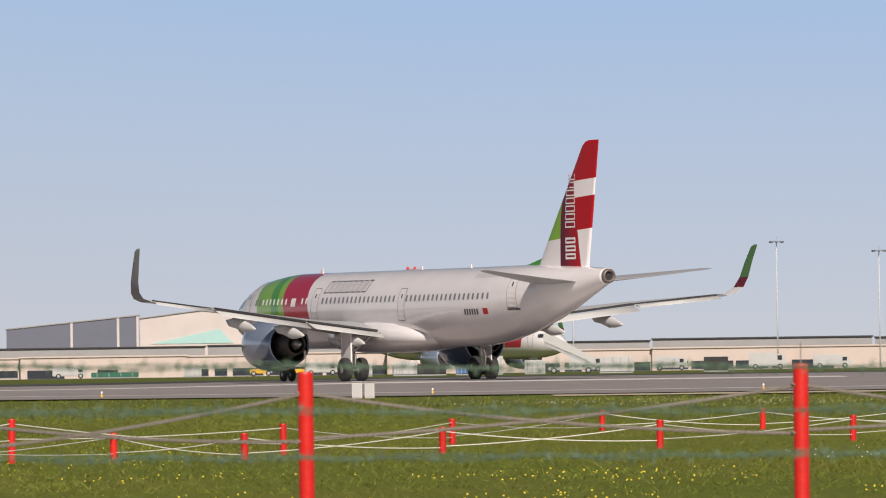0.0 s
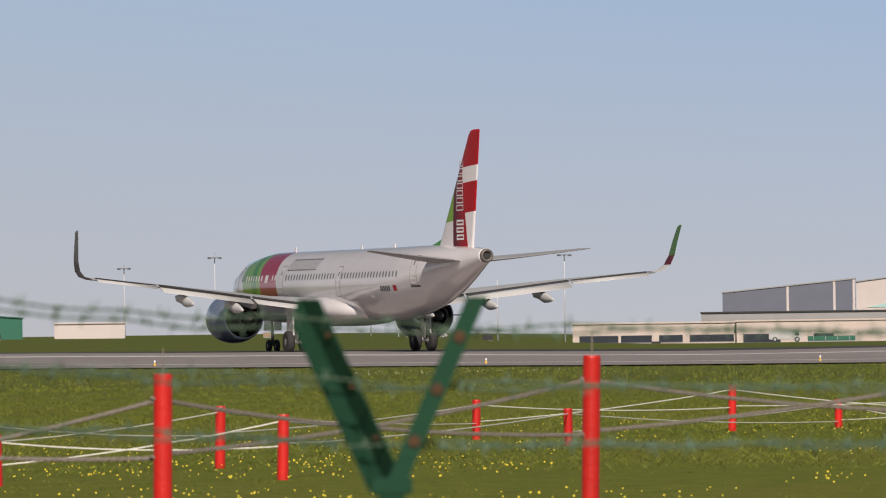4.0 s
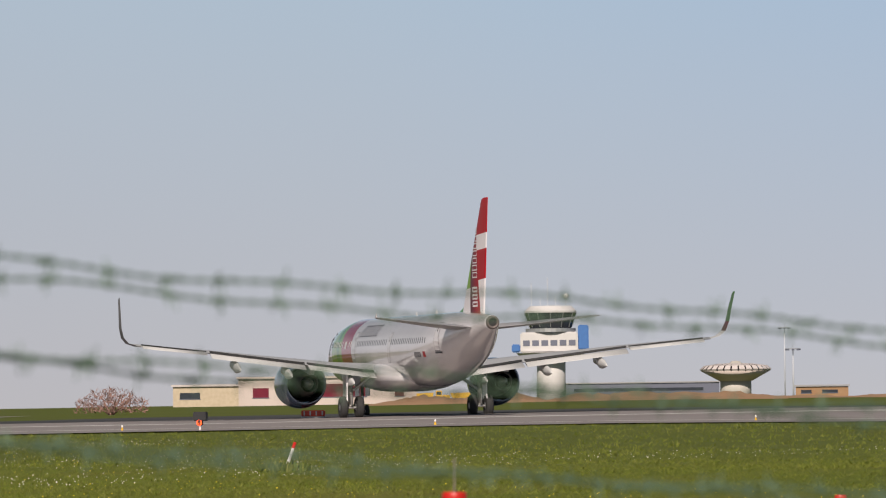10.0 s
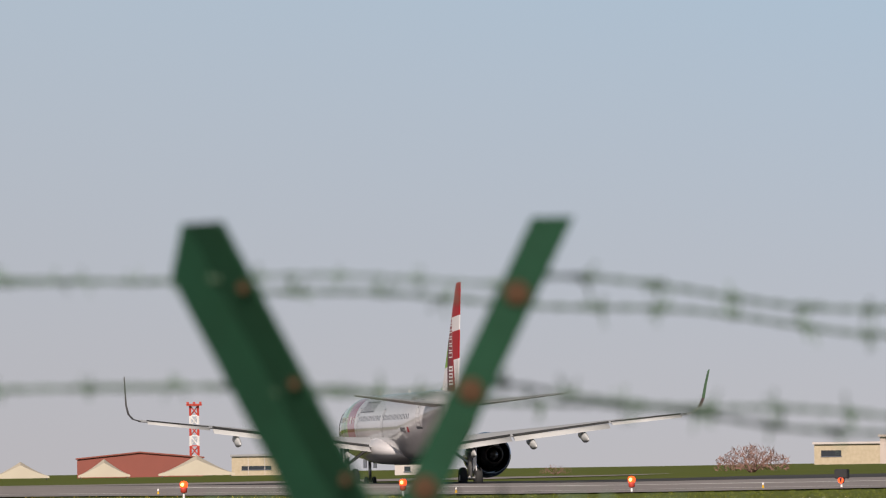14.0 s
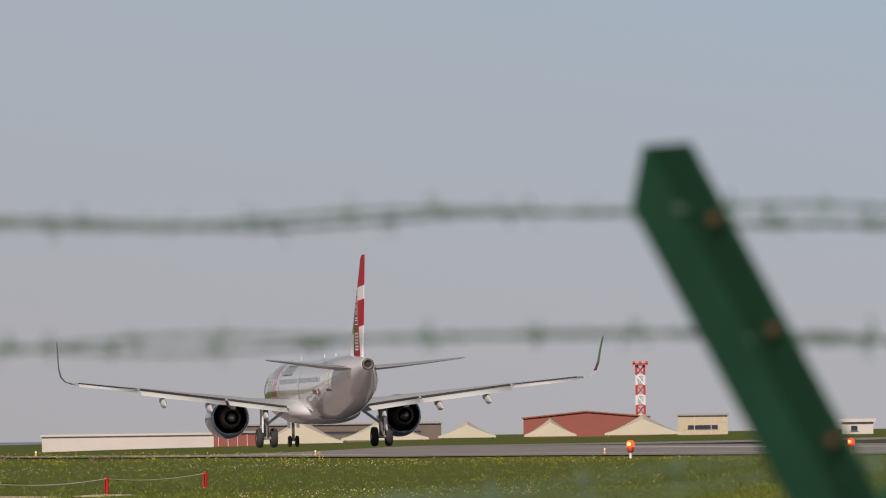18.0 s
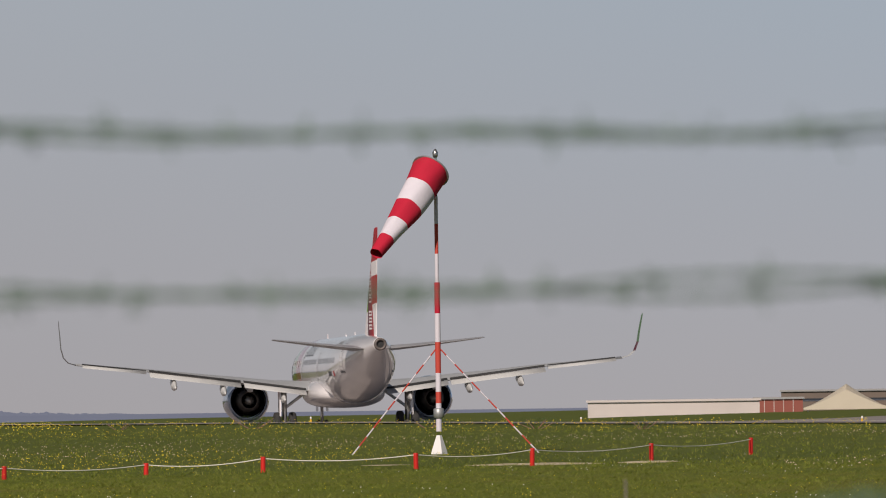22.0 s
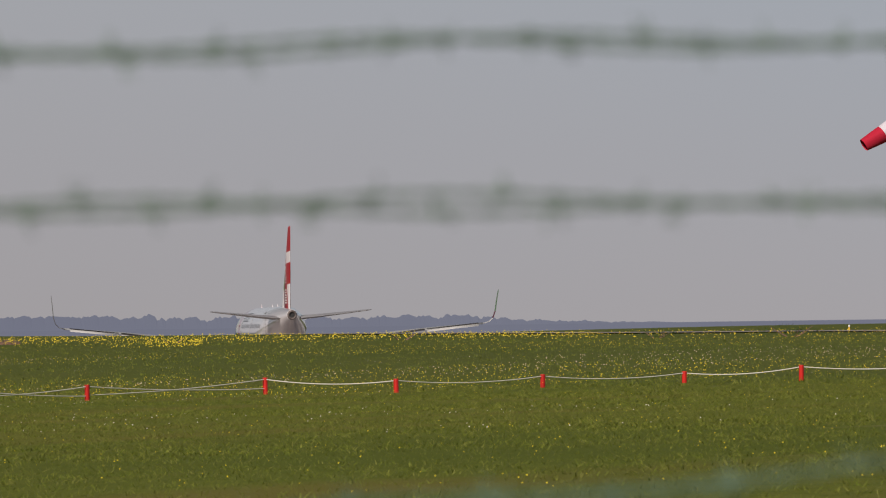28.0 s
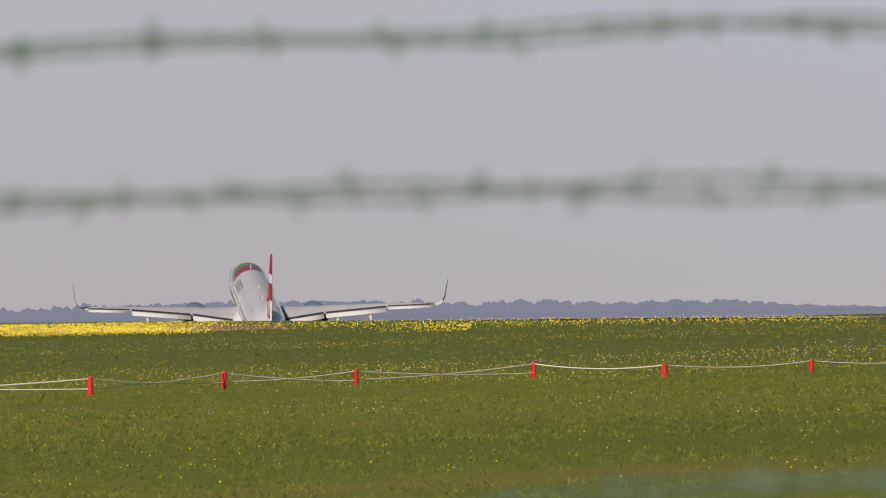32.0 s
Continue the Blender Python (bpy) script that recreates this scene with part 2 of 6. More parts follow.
def stripes(name, steps, lean):
    """Colour bands along the fuselage, leaning back with height: steps are (start, colour) in rising order."""
    m = material(name, steps[0][1], 0.3, coat=1.0)
    nt = m.node_tree
    bs = nt.nodes["Principled BSDF"]
    co = nt.nodes.new("ShaderNodeTexCoord")
    sp = nt.nodes.new("ShaderNodeSeparateXYZ")
    nt.links.new(co.outputs["Object"], sp.inputs[0])
    col = bs.inputs["Base Color"].links[0].from_socket
    along = nt.nodes.new("ShaderNodeMath")
    along.operation = 'MULTIPLY_ADD'
    along.inputs[1].default_value = lean
    nt.links.new(sp.outputs[2], along.inputs[0])
    nt.links.new(sp.outputs[1], along.inputs[2])
    above = nt.nodes.new("ShaderNodeMath")
    above.operation = 'GREATER_THAN'
    above.inputs[1].default_value = 3.05
    nt.links.new(sp.outputs[2], above.inputs[0])
    for start, c in steps[1:]:
        g = nt.nodes.new("ShaderNodeMath")
        g.operation = 'GREATER_THAN'
        g.inputs[1].default_value = start
        nt.links.new(along.outputs[0], g.inputs[0])
        both = nt.nodes.new("ShaderNodeMath")
        both.operation = 'MULTIPLY'
        nt.links.new(g.outputs[0], both.inputs[0])
        nt.links.new(above.outputs[0], both.inputs[1])
        g = both
        x = nt.nodes.new("ShaderNodeMix")
        x.data_type = 'RGBA'
        nt.links.new(g.outputs[0], x.inputs[0])
        nt.links.new(col, x.inputs[6])
        x.inputs[7].default_value = (*c, 1)
        col = x.outputs[2]
    nz = nt.nodes.new("ShaderNodeTexNoise")
    nz.inputs["Scale"].default_value = 0.7
    nt.links.new(co.outputs["Object"], nz.inputs["Vector"])
    h = nt.nodes.new("ShaderNodeHueSaturation")
    r = nt.nodes.new("ShaderNodeMapRange")
    r.inputs[3].default_value, r.inputs[4].default_value = 0.9, 1.06
    nt.links.new(nz.outputs["Fac"], r.inputs[0])
    nt.links.new(r.outputs[0], h.inputs["Value"])
    nt.links.new(col, h.inputs["Color"])
    nt.links.new(h.outputs[0], bs.inputs["Base Color"])
    return m


WHITE_C, GREEN_C, DGREEN_C, RED_C, MAROON_C = (0.81, 0.775, 0.79), (0.22, 0.42, 0.04), (0.07, 0.28, 0.03), (0.52, 0.012, 0.03), (0.13, 0.012, 0.03)
M_HULL = stripes("fuselage_livery", [(-30, WHITE_C), (8.3, (0.42, 0.014, 0.045)), (11.5, GREEN_C), (12.2, DGREEN_C), (13.2, GREEN_C), (15.3, WHITE_C)], -0.38)
M_HULLR = stripes("fuselage_livery_mirrored", [(-30, WHITE_C), (9.0, GREEN_C), (10.3, DGREEN_C), (11.0, GREEN_C), (12.2, (0.42, 0.014, 0.045)), (15.3, WHITE_C)], -0.38)


def grass_material():
    m = material("meadow_grass", (0.12, 0.147, 0.02), 0.9, spots=(0.152, 0.158, 0.03), scale=0.06, amount=0.75, bump=0.35, bump_scale=5.0)
    nt = m.node_tree
    bs = nt.nodes["Principled BSDF"]
    co = nt.nodes.new("ShaderNodeTexCoord")
    col = bs.inputs["Base Color"].links[0].from_socket

    def layer(col, scale, lo, hi, c, detail=4.0, stretch=1.0):
        mp = nt.nodes.new("ShaderNodeMapping")
        mp.inputs["Scale"].default_value = (scale, scale * stretch, scale)
        nt.links.new(co.outputs["Object"], mp.inputs[0])
        n = nt.nodes.new("ShaderNodeTexNoise")
        n.inputs["Scale"].default_value, n.inputs["Detail"].default_value = 1.0, detail
        nt.links.new(mp.outputs[0], n.inputs["Vector"])
        r = nt.nodes.new("ShaderNodeMapRange")
        r.inputs[1].default_value, r.inputs[2].default_value = lo, hi
        nt.links.new(n.outputs["Fac"], r.inputs[0])
        x = nt.nodes.new("ShaderNodeMix")
        x.data_type = 'RGBA'
        nt.links.new(r.outputs[0], x.inputs[0])
        nt.links.new(col, x.inputs[6])
        x.inputs[7].default_value = (*c, 1)
        return x.outputs[2]

    bs.inputs["Specular IOR Level"].default_value = 0.08
    col = layer(col, 2.5, 0.42, 0.7, (0.085, 0.112, 0.014))
    col = layer(col, 9.0, 0.5, 0.75, (0.15, 0.15, 0.03), 3.0)
    col = layer(col, 0.22, 0.5, 0.72, (0.145, 0.135, 0.03), 6.0, 0.3)
    col = layer(col, 0.05, 0.5, 0.7, (0.09, 0.115, 0.017), 5.0, 0.4)
    col = layer(col, 0.3, 0.68, 0.76, (0.24, 0.21, 0.115), 6.0, 0.35)
    # taller, darker growth beyond the rope
    sp = nt.nodes.new("ShaderNodeSeparateXYZ")
    nt.links.new(co.outputs["Object"], sp.inputs[0])
    nz = nt.nodes.new("ShaderNodeTexNoise")
    nz.inputs["Scale"].default_value, nz.inputs["Detail"].default_value = 0.05, 4.0
    nt.links.new(co.outputs["Object"], nz.inputs["Vector"])
    k = nt.nodes.new("ShaderNodeMath")
    k.operation = 'MULTIPLY_ADD'
    k.inputs[1].default_value = 70.0
    nt.links.new(nz.outputs["Fac"], k.inputs[0])
    nt.links.new(sp.outputs[1], k.inputs[2])
    r = nt.nodes.new("ShaderNodeMapRange")
    r.inputs[1].default_value, r.inputs[2].default_value = 172.0, 205.0
    r.inputs[4].default_value = 0.75
    nt.links.new(k.outputs[0], r.inputs[0])
    x = nt.nodes.new("ShaderNodeMix")
    x.data_type = 'RGBA'
    nt.links.new(r.outputs[0], x.inputs[0])
    nt.links.new(col, x.inputs[6])
    x.inputs[7].default_value = (0.088, 0.108, 0.026, 1)
    nt.links.new(x.outputs[2], bs.inputs["Base Color"])
    return m


M_GRASS = grass_material()


def blade_material():
    """Grass blades that differ one from the next, green to straw."""
    m = material("grass_blades", (0.12, 0.14, 0.018), 0.75)
    nt = m.node_tree
    bs = nt.nodes["Principled BSDF"]
    g = nt.nodes.new("ShaderNodeNewGeometry")
    ramp = nt.nodes.new("ShaderNodeValToRGB")
    e = ramp.color_ramp.elements
    e[0].position, e[0].color = 0.0, (0.09, 0.12, 0.016, 1)
    e[1].position, e[1].color = 1.0, (0.26, 0.26, 0.07, 1)
    for at, c in ((0.4, (0.145, 0.18, 0.024, 1)), (0.75, (0.2, 0.22, 0.037, 1))):
        k = ramp.color_ramp.elements.new(at)
        k.color = c
    nt.links.new(g.outputs["Random Per Island"], ramp.inputs[0])
    nt.links.new(ramp.outputs[0], bs.inputs["Base Color"])
    bs.inputs["Specular IOR Level"].default_value = 0.15
    return m


M_BLADE = blade_material()


def fin_material(name, flag_rear):
    """Fields of the tail livery, by height and length along the fin; one side of the fin starts with green at the rear."""
    m = material(name, (0.42, 0.006, 0.013), 0.45, spots=(0.36, 0.005, 0.011), scale=0.8)
    nt = m.node_tree
    bs = nt.nodes["Principled BSDF"]
    co = nt.nodes.new("ShaderNodeTexCoord")
    sp = nt.nodes.new("ShaderNodeSeparateXYZ")
    nt.links.new(co.outputs["Object"], sp.inputs[0])
    y, z = sp.outputs[1], sp.outputs[2]
    bs.inputs["Specular IOR Level"].default_value = 0.25

    def op(kind, p, q):
        n = nt.nodes.new("ShaderNodeMath")
        n.operation = kind
        for k, v in enumerate((p, q)):
            if isinstance(v, (int, float)):
                n.inputs[k].default_value = v
            else:
                nt.links.new(v, n.inputs[k])
        return n.outputs[0]

    def over(col, mask, c):
        x = nt.nodes.new("ShaderNodeMix")
        x.data_type = 'RGBA'
        nt.links.new(mask, x.inputs[0])
        nt.links.new(col, x.inputs[6])
        x.inputs[7].default_value = (*c, 1)
        return x.outputs[2]

    tilt = op('ADD', z, op('MULTIPLY', y, 0.06))
    col = bs.inputs["Base Color"].links[0].from_socket
    rear_edge = op('ADD', y, op('MULTIPLY', op('SUBTRACT', z, 5.8), -0.14))
    front = op('GREATER_THAN', rear_edge, -19.65)
    shade = op('MULTIPLY', front, op('MULTIPLY', op('LESS_THAN', z, 10.4), op('MINIMUM', 1.0, op('MULTIPLY', op('ADD', y, 19.6), 0.6))))
    if flag_rear:
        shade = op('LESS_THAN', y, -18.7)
    col = over(col, shade, (0.1, 0.01, 0.028))
    if flag_rear:
        col = over(col, op('MULTIPLY', op('GREATER_THAN', y, -18.7), op('LESS_THAN', tilt, 7.3)), WHITE_C)
    back = op('LESS_THAN', rear_edge, -99.0 if flag_rear else -19.65)
    col = over(col, op('MULTIPLY', back, op('LESS_THAN', tilt, 6.4)), WHITE_C)
    col = over(col, op('MULTIPLY', back, op('MULTIPLY', op('GREATER_THAN', tilt, 8.05), op('LESS_THAN', tilt, 8.9))), WHITE_C)
    lead = op('LESS_THAN', y, -19.9) if flag_rear else op('GREATER_THAN', y, -17.65)
    col = over(col, op('MULTIPLY', lead, op('GREATER_THAN', tilt, 6.1)), GREEN_C)
    col = over(col, op('MULTIPLY', lead, op('LESS_THAN', tilt, 6.1)), WHITE_C)
    nt.links.new(col, bs.inputs["Base Color"])
    return m


M_FIN = fin_material("fin_livery", False)
M_FINR = fin_material("fin_livery_rear_green", True)


# ---- building helpers ----
def part(name, bm, mat, parent=None, label="", smooth=False, m=None):
    """Links a bmesh as one mesh object under a thing or part."""
    me = bpy.data.meshes.new(name)
    bm.to_mesh(me)
    bm.free()
    for one in (mat if isinstance(mat, (list, tuple)) else [mat]):
        me.materials.append(one)
    if smooth:
        for p in me.polygons:
            p.use_smooth = True
    ob = new(name, me)
    if parent is not None:
        ob.parent = parent
    if m is not None:
        ob.matrix_basis = m
    if label:
        ob["label"] = label
    return ob


def empty(name, m, label, category, group="", kind=""):
    ob = new(name)
    ob.matrix_basis = m
    return tagged(ob, label, category, group, kind)


def add_box(bm, x0, y0, z0, x1, y1, z1, bevel=0.0):
    r = bmesh.ops.create_cube(bm, size=1.0)
    vs = r["verts"]
    for v in vs:
        v.co = Vector(((x0 + x1) / 2 + v.co.x * (x1 - x0), (y0 + y1) / 2 + v.co.y * (y1 - y0), (z0 + z1) / 2 + v.co.z * (z1 - z0)))
    if bevel:
        bmesh.ops.bevel(bm, geom=list({e for v in vs for e in v.link_edges}), offset=bevel, segments=2, affect='EDGES')
    return bm


def box(x0, y0, z0, x1, y1, z1, bevel=0.0):
    return add_box(bmesh.new(), x0, y0, z0, x1, y1, z1, bevel)


def loft(rings, bm=None, closed=True, cap=True):
    """A skin over rings of points."""
    bm = bm or bmesh.new()
    rows = [[bm.verts.new(p) for p in ring] for ring in rings]
    n = len(rows[0])
    for r0, r1 in zip(rows, rows[1:]):
        for k in range(n if closed else n - 1):
            j = (k + 1) % n
            bm.faces.new((r0[k], r0[j], r1[j], r1[k]))
    if cap:
        bm.faces.new(rows[0][::-1])
        bm.faces.new(rows[-1])
    bmesh.ops.recalc_face_normals(bm, faces=bm.faces)
    return bm


def turned(profile, axis='Z', n=24, at=(0, 0, 0), bm=None, cap=True):
    """A turned body: profile of (along, radius)."""
    rings = []
    for h, r in profile:
        ring = []
        for k in range(n):
            q = 2 * math.pi * k / n
            c, s = r * math.cos(q), r * math.sin(q)
            p = {'Z': (c, s, h), 'Y': (c, h, s), 'X': (h, c, s)}[axis]
            ring.append((p[0] + at[0], p[1] + at[1], p[2] + at[2]))
        rings.append(ring)
    return loft(rings, bm, True, cap)


def rod(p, q, r, n=8, bm=None, r2=None):
    p, q = Vector(p), Vector(q)
    d = (q - p).normalized()
    u = d.orthogonal().normalized()
    w = d.cross(u)
    rings = []
    for c, rr in ((p, r), (q, r if r2 is None else r2)):
        rings.append([c + (u * math.cos(2 * math.pi * k / n) + w * math.sin(2 * math.pi * k / n)) * rr for k in range(n)])
    return loft(rings, bm)


def tube(points, r, n=6, bm=None):
    """A round line through points."""
    pts = [Vector(p) for p in points]
    rings = []
    for k, p in enumerate(pts):
        d = (pts[min(k + 1, len(pts) - 1)] - pts[max(k - 1, 0)]).normalized()
        u = d.cross(Vector((0, 0, 1)))
        u = u.normalized() if u.length > 1e-6 else d.orthogonal().normalized()
        w = d.cross(u)
        rings.append([p + (u * math.cos(2 * math.pi * j / n) + w * math.sin(2 * math.pi * j / n)) * r for j in range(n)])
    return loft(rings, bm)


def polar(az, r):
    return (-math.sin(radians(az)) * r, math.cos(radians(az)) * r)


def ease(lo, hi, v):
    v = min(1.0, max(0.0, (v - lo) / (hi - lo)))
    return v * v * (3 - 2 * v)


# bearing, then the ground's height over the field at the seven depths
PROFILE = ((-5, 0, -0.25, 0.04, 0, -0.45, -0.9, -4), (0, 0, -0.25, 0.04, 0, -0.45, -0.9, -4), (3.5, 0, -0.2, -0.15, -0.1, -0.45, -0.9, -4), (6.4, 0, -0.1, 0.1, 0.1, 0.2, 0.2, 0.2),
           (9.3, 0, 0, 0.25, 0.2, 0.4, 0.4, 0.4), (12, 0, 0.3, 0.62, 0.7, 1.2, 1.2, 1.2), (13.5, 0, 0.35, 0.53, 0.8, 1.3, 1.3, 1.3), (17.5, 0, 0.25, 0.29, 0.6, 1, 1, 1),
           (18.7, 0, 0.2, 0.26, 0.4, 0.7, 0.7, 0.7), (23.5, -0.05, 0.35, 0.5, 0.4, 0.2, 0.2, 0.2), (25, -0.1, 0.45, 0.2, -0.1, -0.5, -0.5, -0.5), (29, -0.15, 0.7, -0.45, -1, -2, -2, -2),
           (33, -0.25, 0.87, -1.6, -2.6, -4, -4, -4), (36, -0.25, 1, -3, -4, -6, -6, -6))
DEPTHS = (130, 300, 400, 480, 650, 900, 1800)


def ground_z(x, y):
    az, r = math.degrees(math.atan2(-x, y)), math.hypot(x, y)
    d = y if abs(az) < 50 else r
    q = min(max(az, -5), 36)
    i = 0
    while i < len(PROFILE) - 2 and q > PROFILE[i + 1][0]:
        i += 1
    lo, hi = PROFILE[i], PROFILE[i + 1]
    u = ease(lo[0], hi[0], q)
    col = [m + (n - m) * u for m, n in zip(lo[1:], hi[1:])]
    if d <= DEPTHS[0]:
        z = col[0]
    elif d >= DEPTHS[-1]:
        z = col[-1]
    else:
        j = 0
        while d > DEPTHS[j + 1]:
            j += 1
        z = col[j] + (col[j + 1] - col[j]) * ease(DEPTHS[j], DEPTHS[j + 1], d)
    return z - 0.75 * (1 - ease(24, 40, r))


# ---- ground ----
def build_ground():
    azs = [-180 + 10 * k for k in range(17)] + [-10 + 0.5 * k for k in range(121)] + [60 + 10 * k for k in range(12)]
    rs = [0.5, 6, 14, 24, 28, 32, 36, 40] + [40 + 4 * k for k in range(1, 120)] + [530, 560, 600, 650, 700, 760, 820, 900, 1000, 1150, 1300, 1500, 1700, 1850, 2300, 3000, 4000, 4900]
    verts, faces = [], []
    for r in rs:
        for az in azs:
            x, y = polar(az, r)
            b = 0.03 * noise.noise((x * 0.12, y * 0.12, 0)) if 40 < r < 320 else 0
            verts.append((x, y, ground_z(x, y) + b))
    n = len(azs)
    for i in range(len(rs) - 1):
        for k in range(n):
            j = (k + 1) % n
            faces.append((i * n + k, i * n + j, (i + 1) * n + j, (i + 1) * n + k))
    faces.append(tuple(range(n))[::-1])
    me = bpy.data.meshes.new("ground")
    me.from_pydata(verts, [], faces)
    me.materials.append(M_GRASS)
    for p in me.polygons:
        p.use_smooth = True
    me.update()
    bm = bmesh.new()
    bm.from_mesh(me)
    bmesh.ops.recalc_face_normals(bm, faces=bm.faces)
    if sum(f.normal.z for f in bm.faces) < 0:
        bmesh.ops.reverse_faces(bm, faces=bm.faces)
    bm.to_mesh(me)
    bm.free()
    return tagged(new("ground", me), "green airfield meadow with small yellow flowers", "grass", kind="structure")


build_ground()

# runway: straight, across the view
RUN_NEAR, RUN_FAR = 286, 450


def strip(name, y0, y1, x0, x1, mat, lift, label, category, step=6.0, depth=6):
    bm = bmesh.new()
    nx = max(1, int(abs(x1 - x0) / step))
    rows = []
    for j in range(depth + 1):
        y = y0 + (y1 - y0) * j / depth
        rows.append([(x0 + (x1 - x0) * i / nx, y, ground_z(x0 + (x1 - x0) * i / nx, y) + lift) for i in range(nx + 1)])
    loft(rows, bm, False, False)
    if sum(f.normal.z for f in bm.faces) < 0:
        bmesh.ops.reverse_faces(bm, faces=bm.faces)
    return tagged(part(name, bm, mat), label, category, kind="structure")


strip("runway", RUN_NEAR, RUN_FAR, 420, -185, M_ASPHALT, 0.05, "worn grey asphalt runway", "runway", depth=24)
strip("runway_far_end", 345, 560, -185, -520, M_ASPHALT, 0.05, "worn grey asphalt at the far runway end", "runway", depth=24)
strip("runway_shoulder", 268, 279, 420, 4, M_SAND, 0.045, "pale dry strip beside the runway", "soil", depth=2)
strip("runway_edge_line", 309, 312, 420, -185, M_LINE, 0.06, "white painted runway side line", "marking", depth=1)
strip("runway_touchdown_line", 366, 374, 20, -150, M_LINE, 0.06, "broad white painted runway line", "marking", depth=1)
strip("runway_far_asphalt", 424, 452, 420, -185, M_TAR, 0.062, "dark newer asphalt along the far runway side", "asphalt", depth=5)


# ---- the airliner ----
HULL = ((23.0, 3.2, .04, .04), (22.75, 3.22, .34, .32), (22.3, 3.28, .66, .62), (21.6, 3.37, 1.0, .96), (20.7, 3.49, 1.31, 1.3), (19.5, 3.62, 1.6, 1.62), (18.2, 3.73, 1.8, 1.86),
        (15.8, 3.8, 1.92, 2.0), (14.2, 3.82, 1.975, 2.07), (10, 3.82, 1.975, 2.07), (5, 3.82, 1.975, 2.07), (0, 3.82, 1.975, 2.07), (-5, 3.82, 1.975, 2.07), (-8.5, 3.83, 1.97, 2.06), (-11, 3.95, 1.92, 1.95),
        (-13.5, 4.16, 1.77, 1.74), (-15.8, 4.4, 1.52, 1.47), (-17.8, 4.63, 1.22, 1.17), (-19.6, 4.86, .9, .87), (-21.2, 5.06, .62, .6), (-22.3, 5.18, .42, .41), (-22.5, 5.2, .38, .38))


def hull_at(y):
    for lo, hi in zip(HULL, HULL[1:]):
        if hi[0] <= y <= lo[0]:
            u = (y - lo[0]) / (hi[0] - lo[0])
            return [p + (q - p) * u for p, q in zip(lo[1:], hi[1:])]
    return HULL[0][1:] if y > 0 else HULL[-1][1:]


def skin(y, z, side, proud=0.008):
    cz, rx, rz = hull_at(y)
    s = max(-0.98, min(0.98, (z - cz) / rz))
    return (side * (math.sqrt(1 - s * s) * rx + proud), y, z)


def patch(y0, z0, y1, z1, side, lean=0.0, bm=None, nz=3, ny=1, proud=0.008):
    """A plate that lies on the fuselage's side."""
    bm = bm or bmesh.new()
    rows = []
    for j in range(nz + 1):
        z = z0 + (z1 - z0) * j / nz
        rows.append([skin(y0 + (y1 - y0) * i / ny + lean * (z - z0), z, side, proud) for i in range(ny + 1)])
    loft(rows, bm, False, False)
    return bm


def foil(le, te, z, thick, n=8):
    """Points round a wing section in a plane of constant x, from leading to trailing edge."""
    up_side, low_side = [], []
    c = le[1] - te[1]
    for k in range(n + 1):
        s = 0.5 - 0.5 * math.cos(math.pi * k / n)
        t = thick * c * (2.97 * math.sqrt(s) - 1.26 * s - 3.52 * s * s + 2.84 * s ** 3 - 1.03 * s ** 4)
        x = le[0] + (te[0] - le[0]) * s
        zz = z[0] + (z[1] - z[0]) * s
        up_side.append((x, le[1] - c * s, zz + t * 0.6))
        low_side.append((x, le[1] - c * s, zz - t * 0.42))
    return up_side + low_side[-2:0:-1]


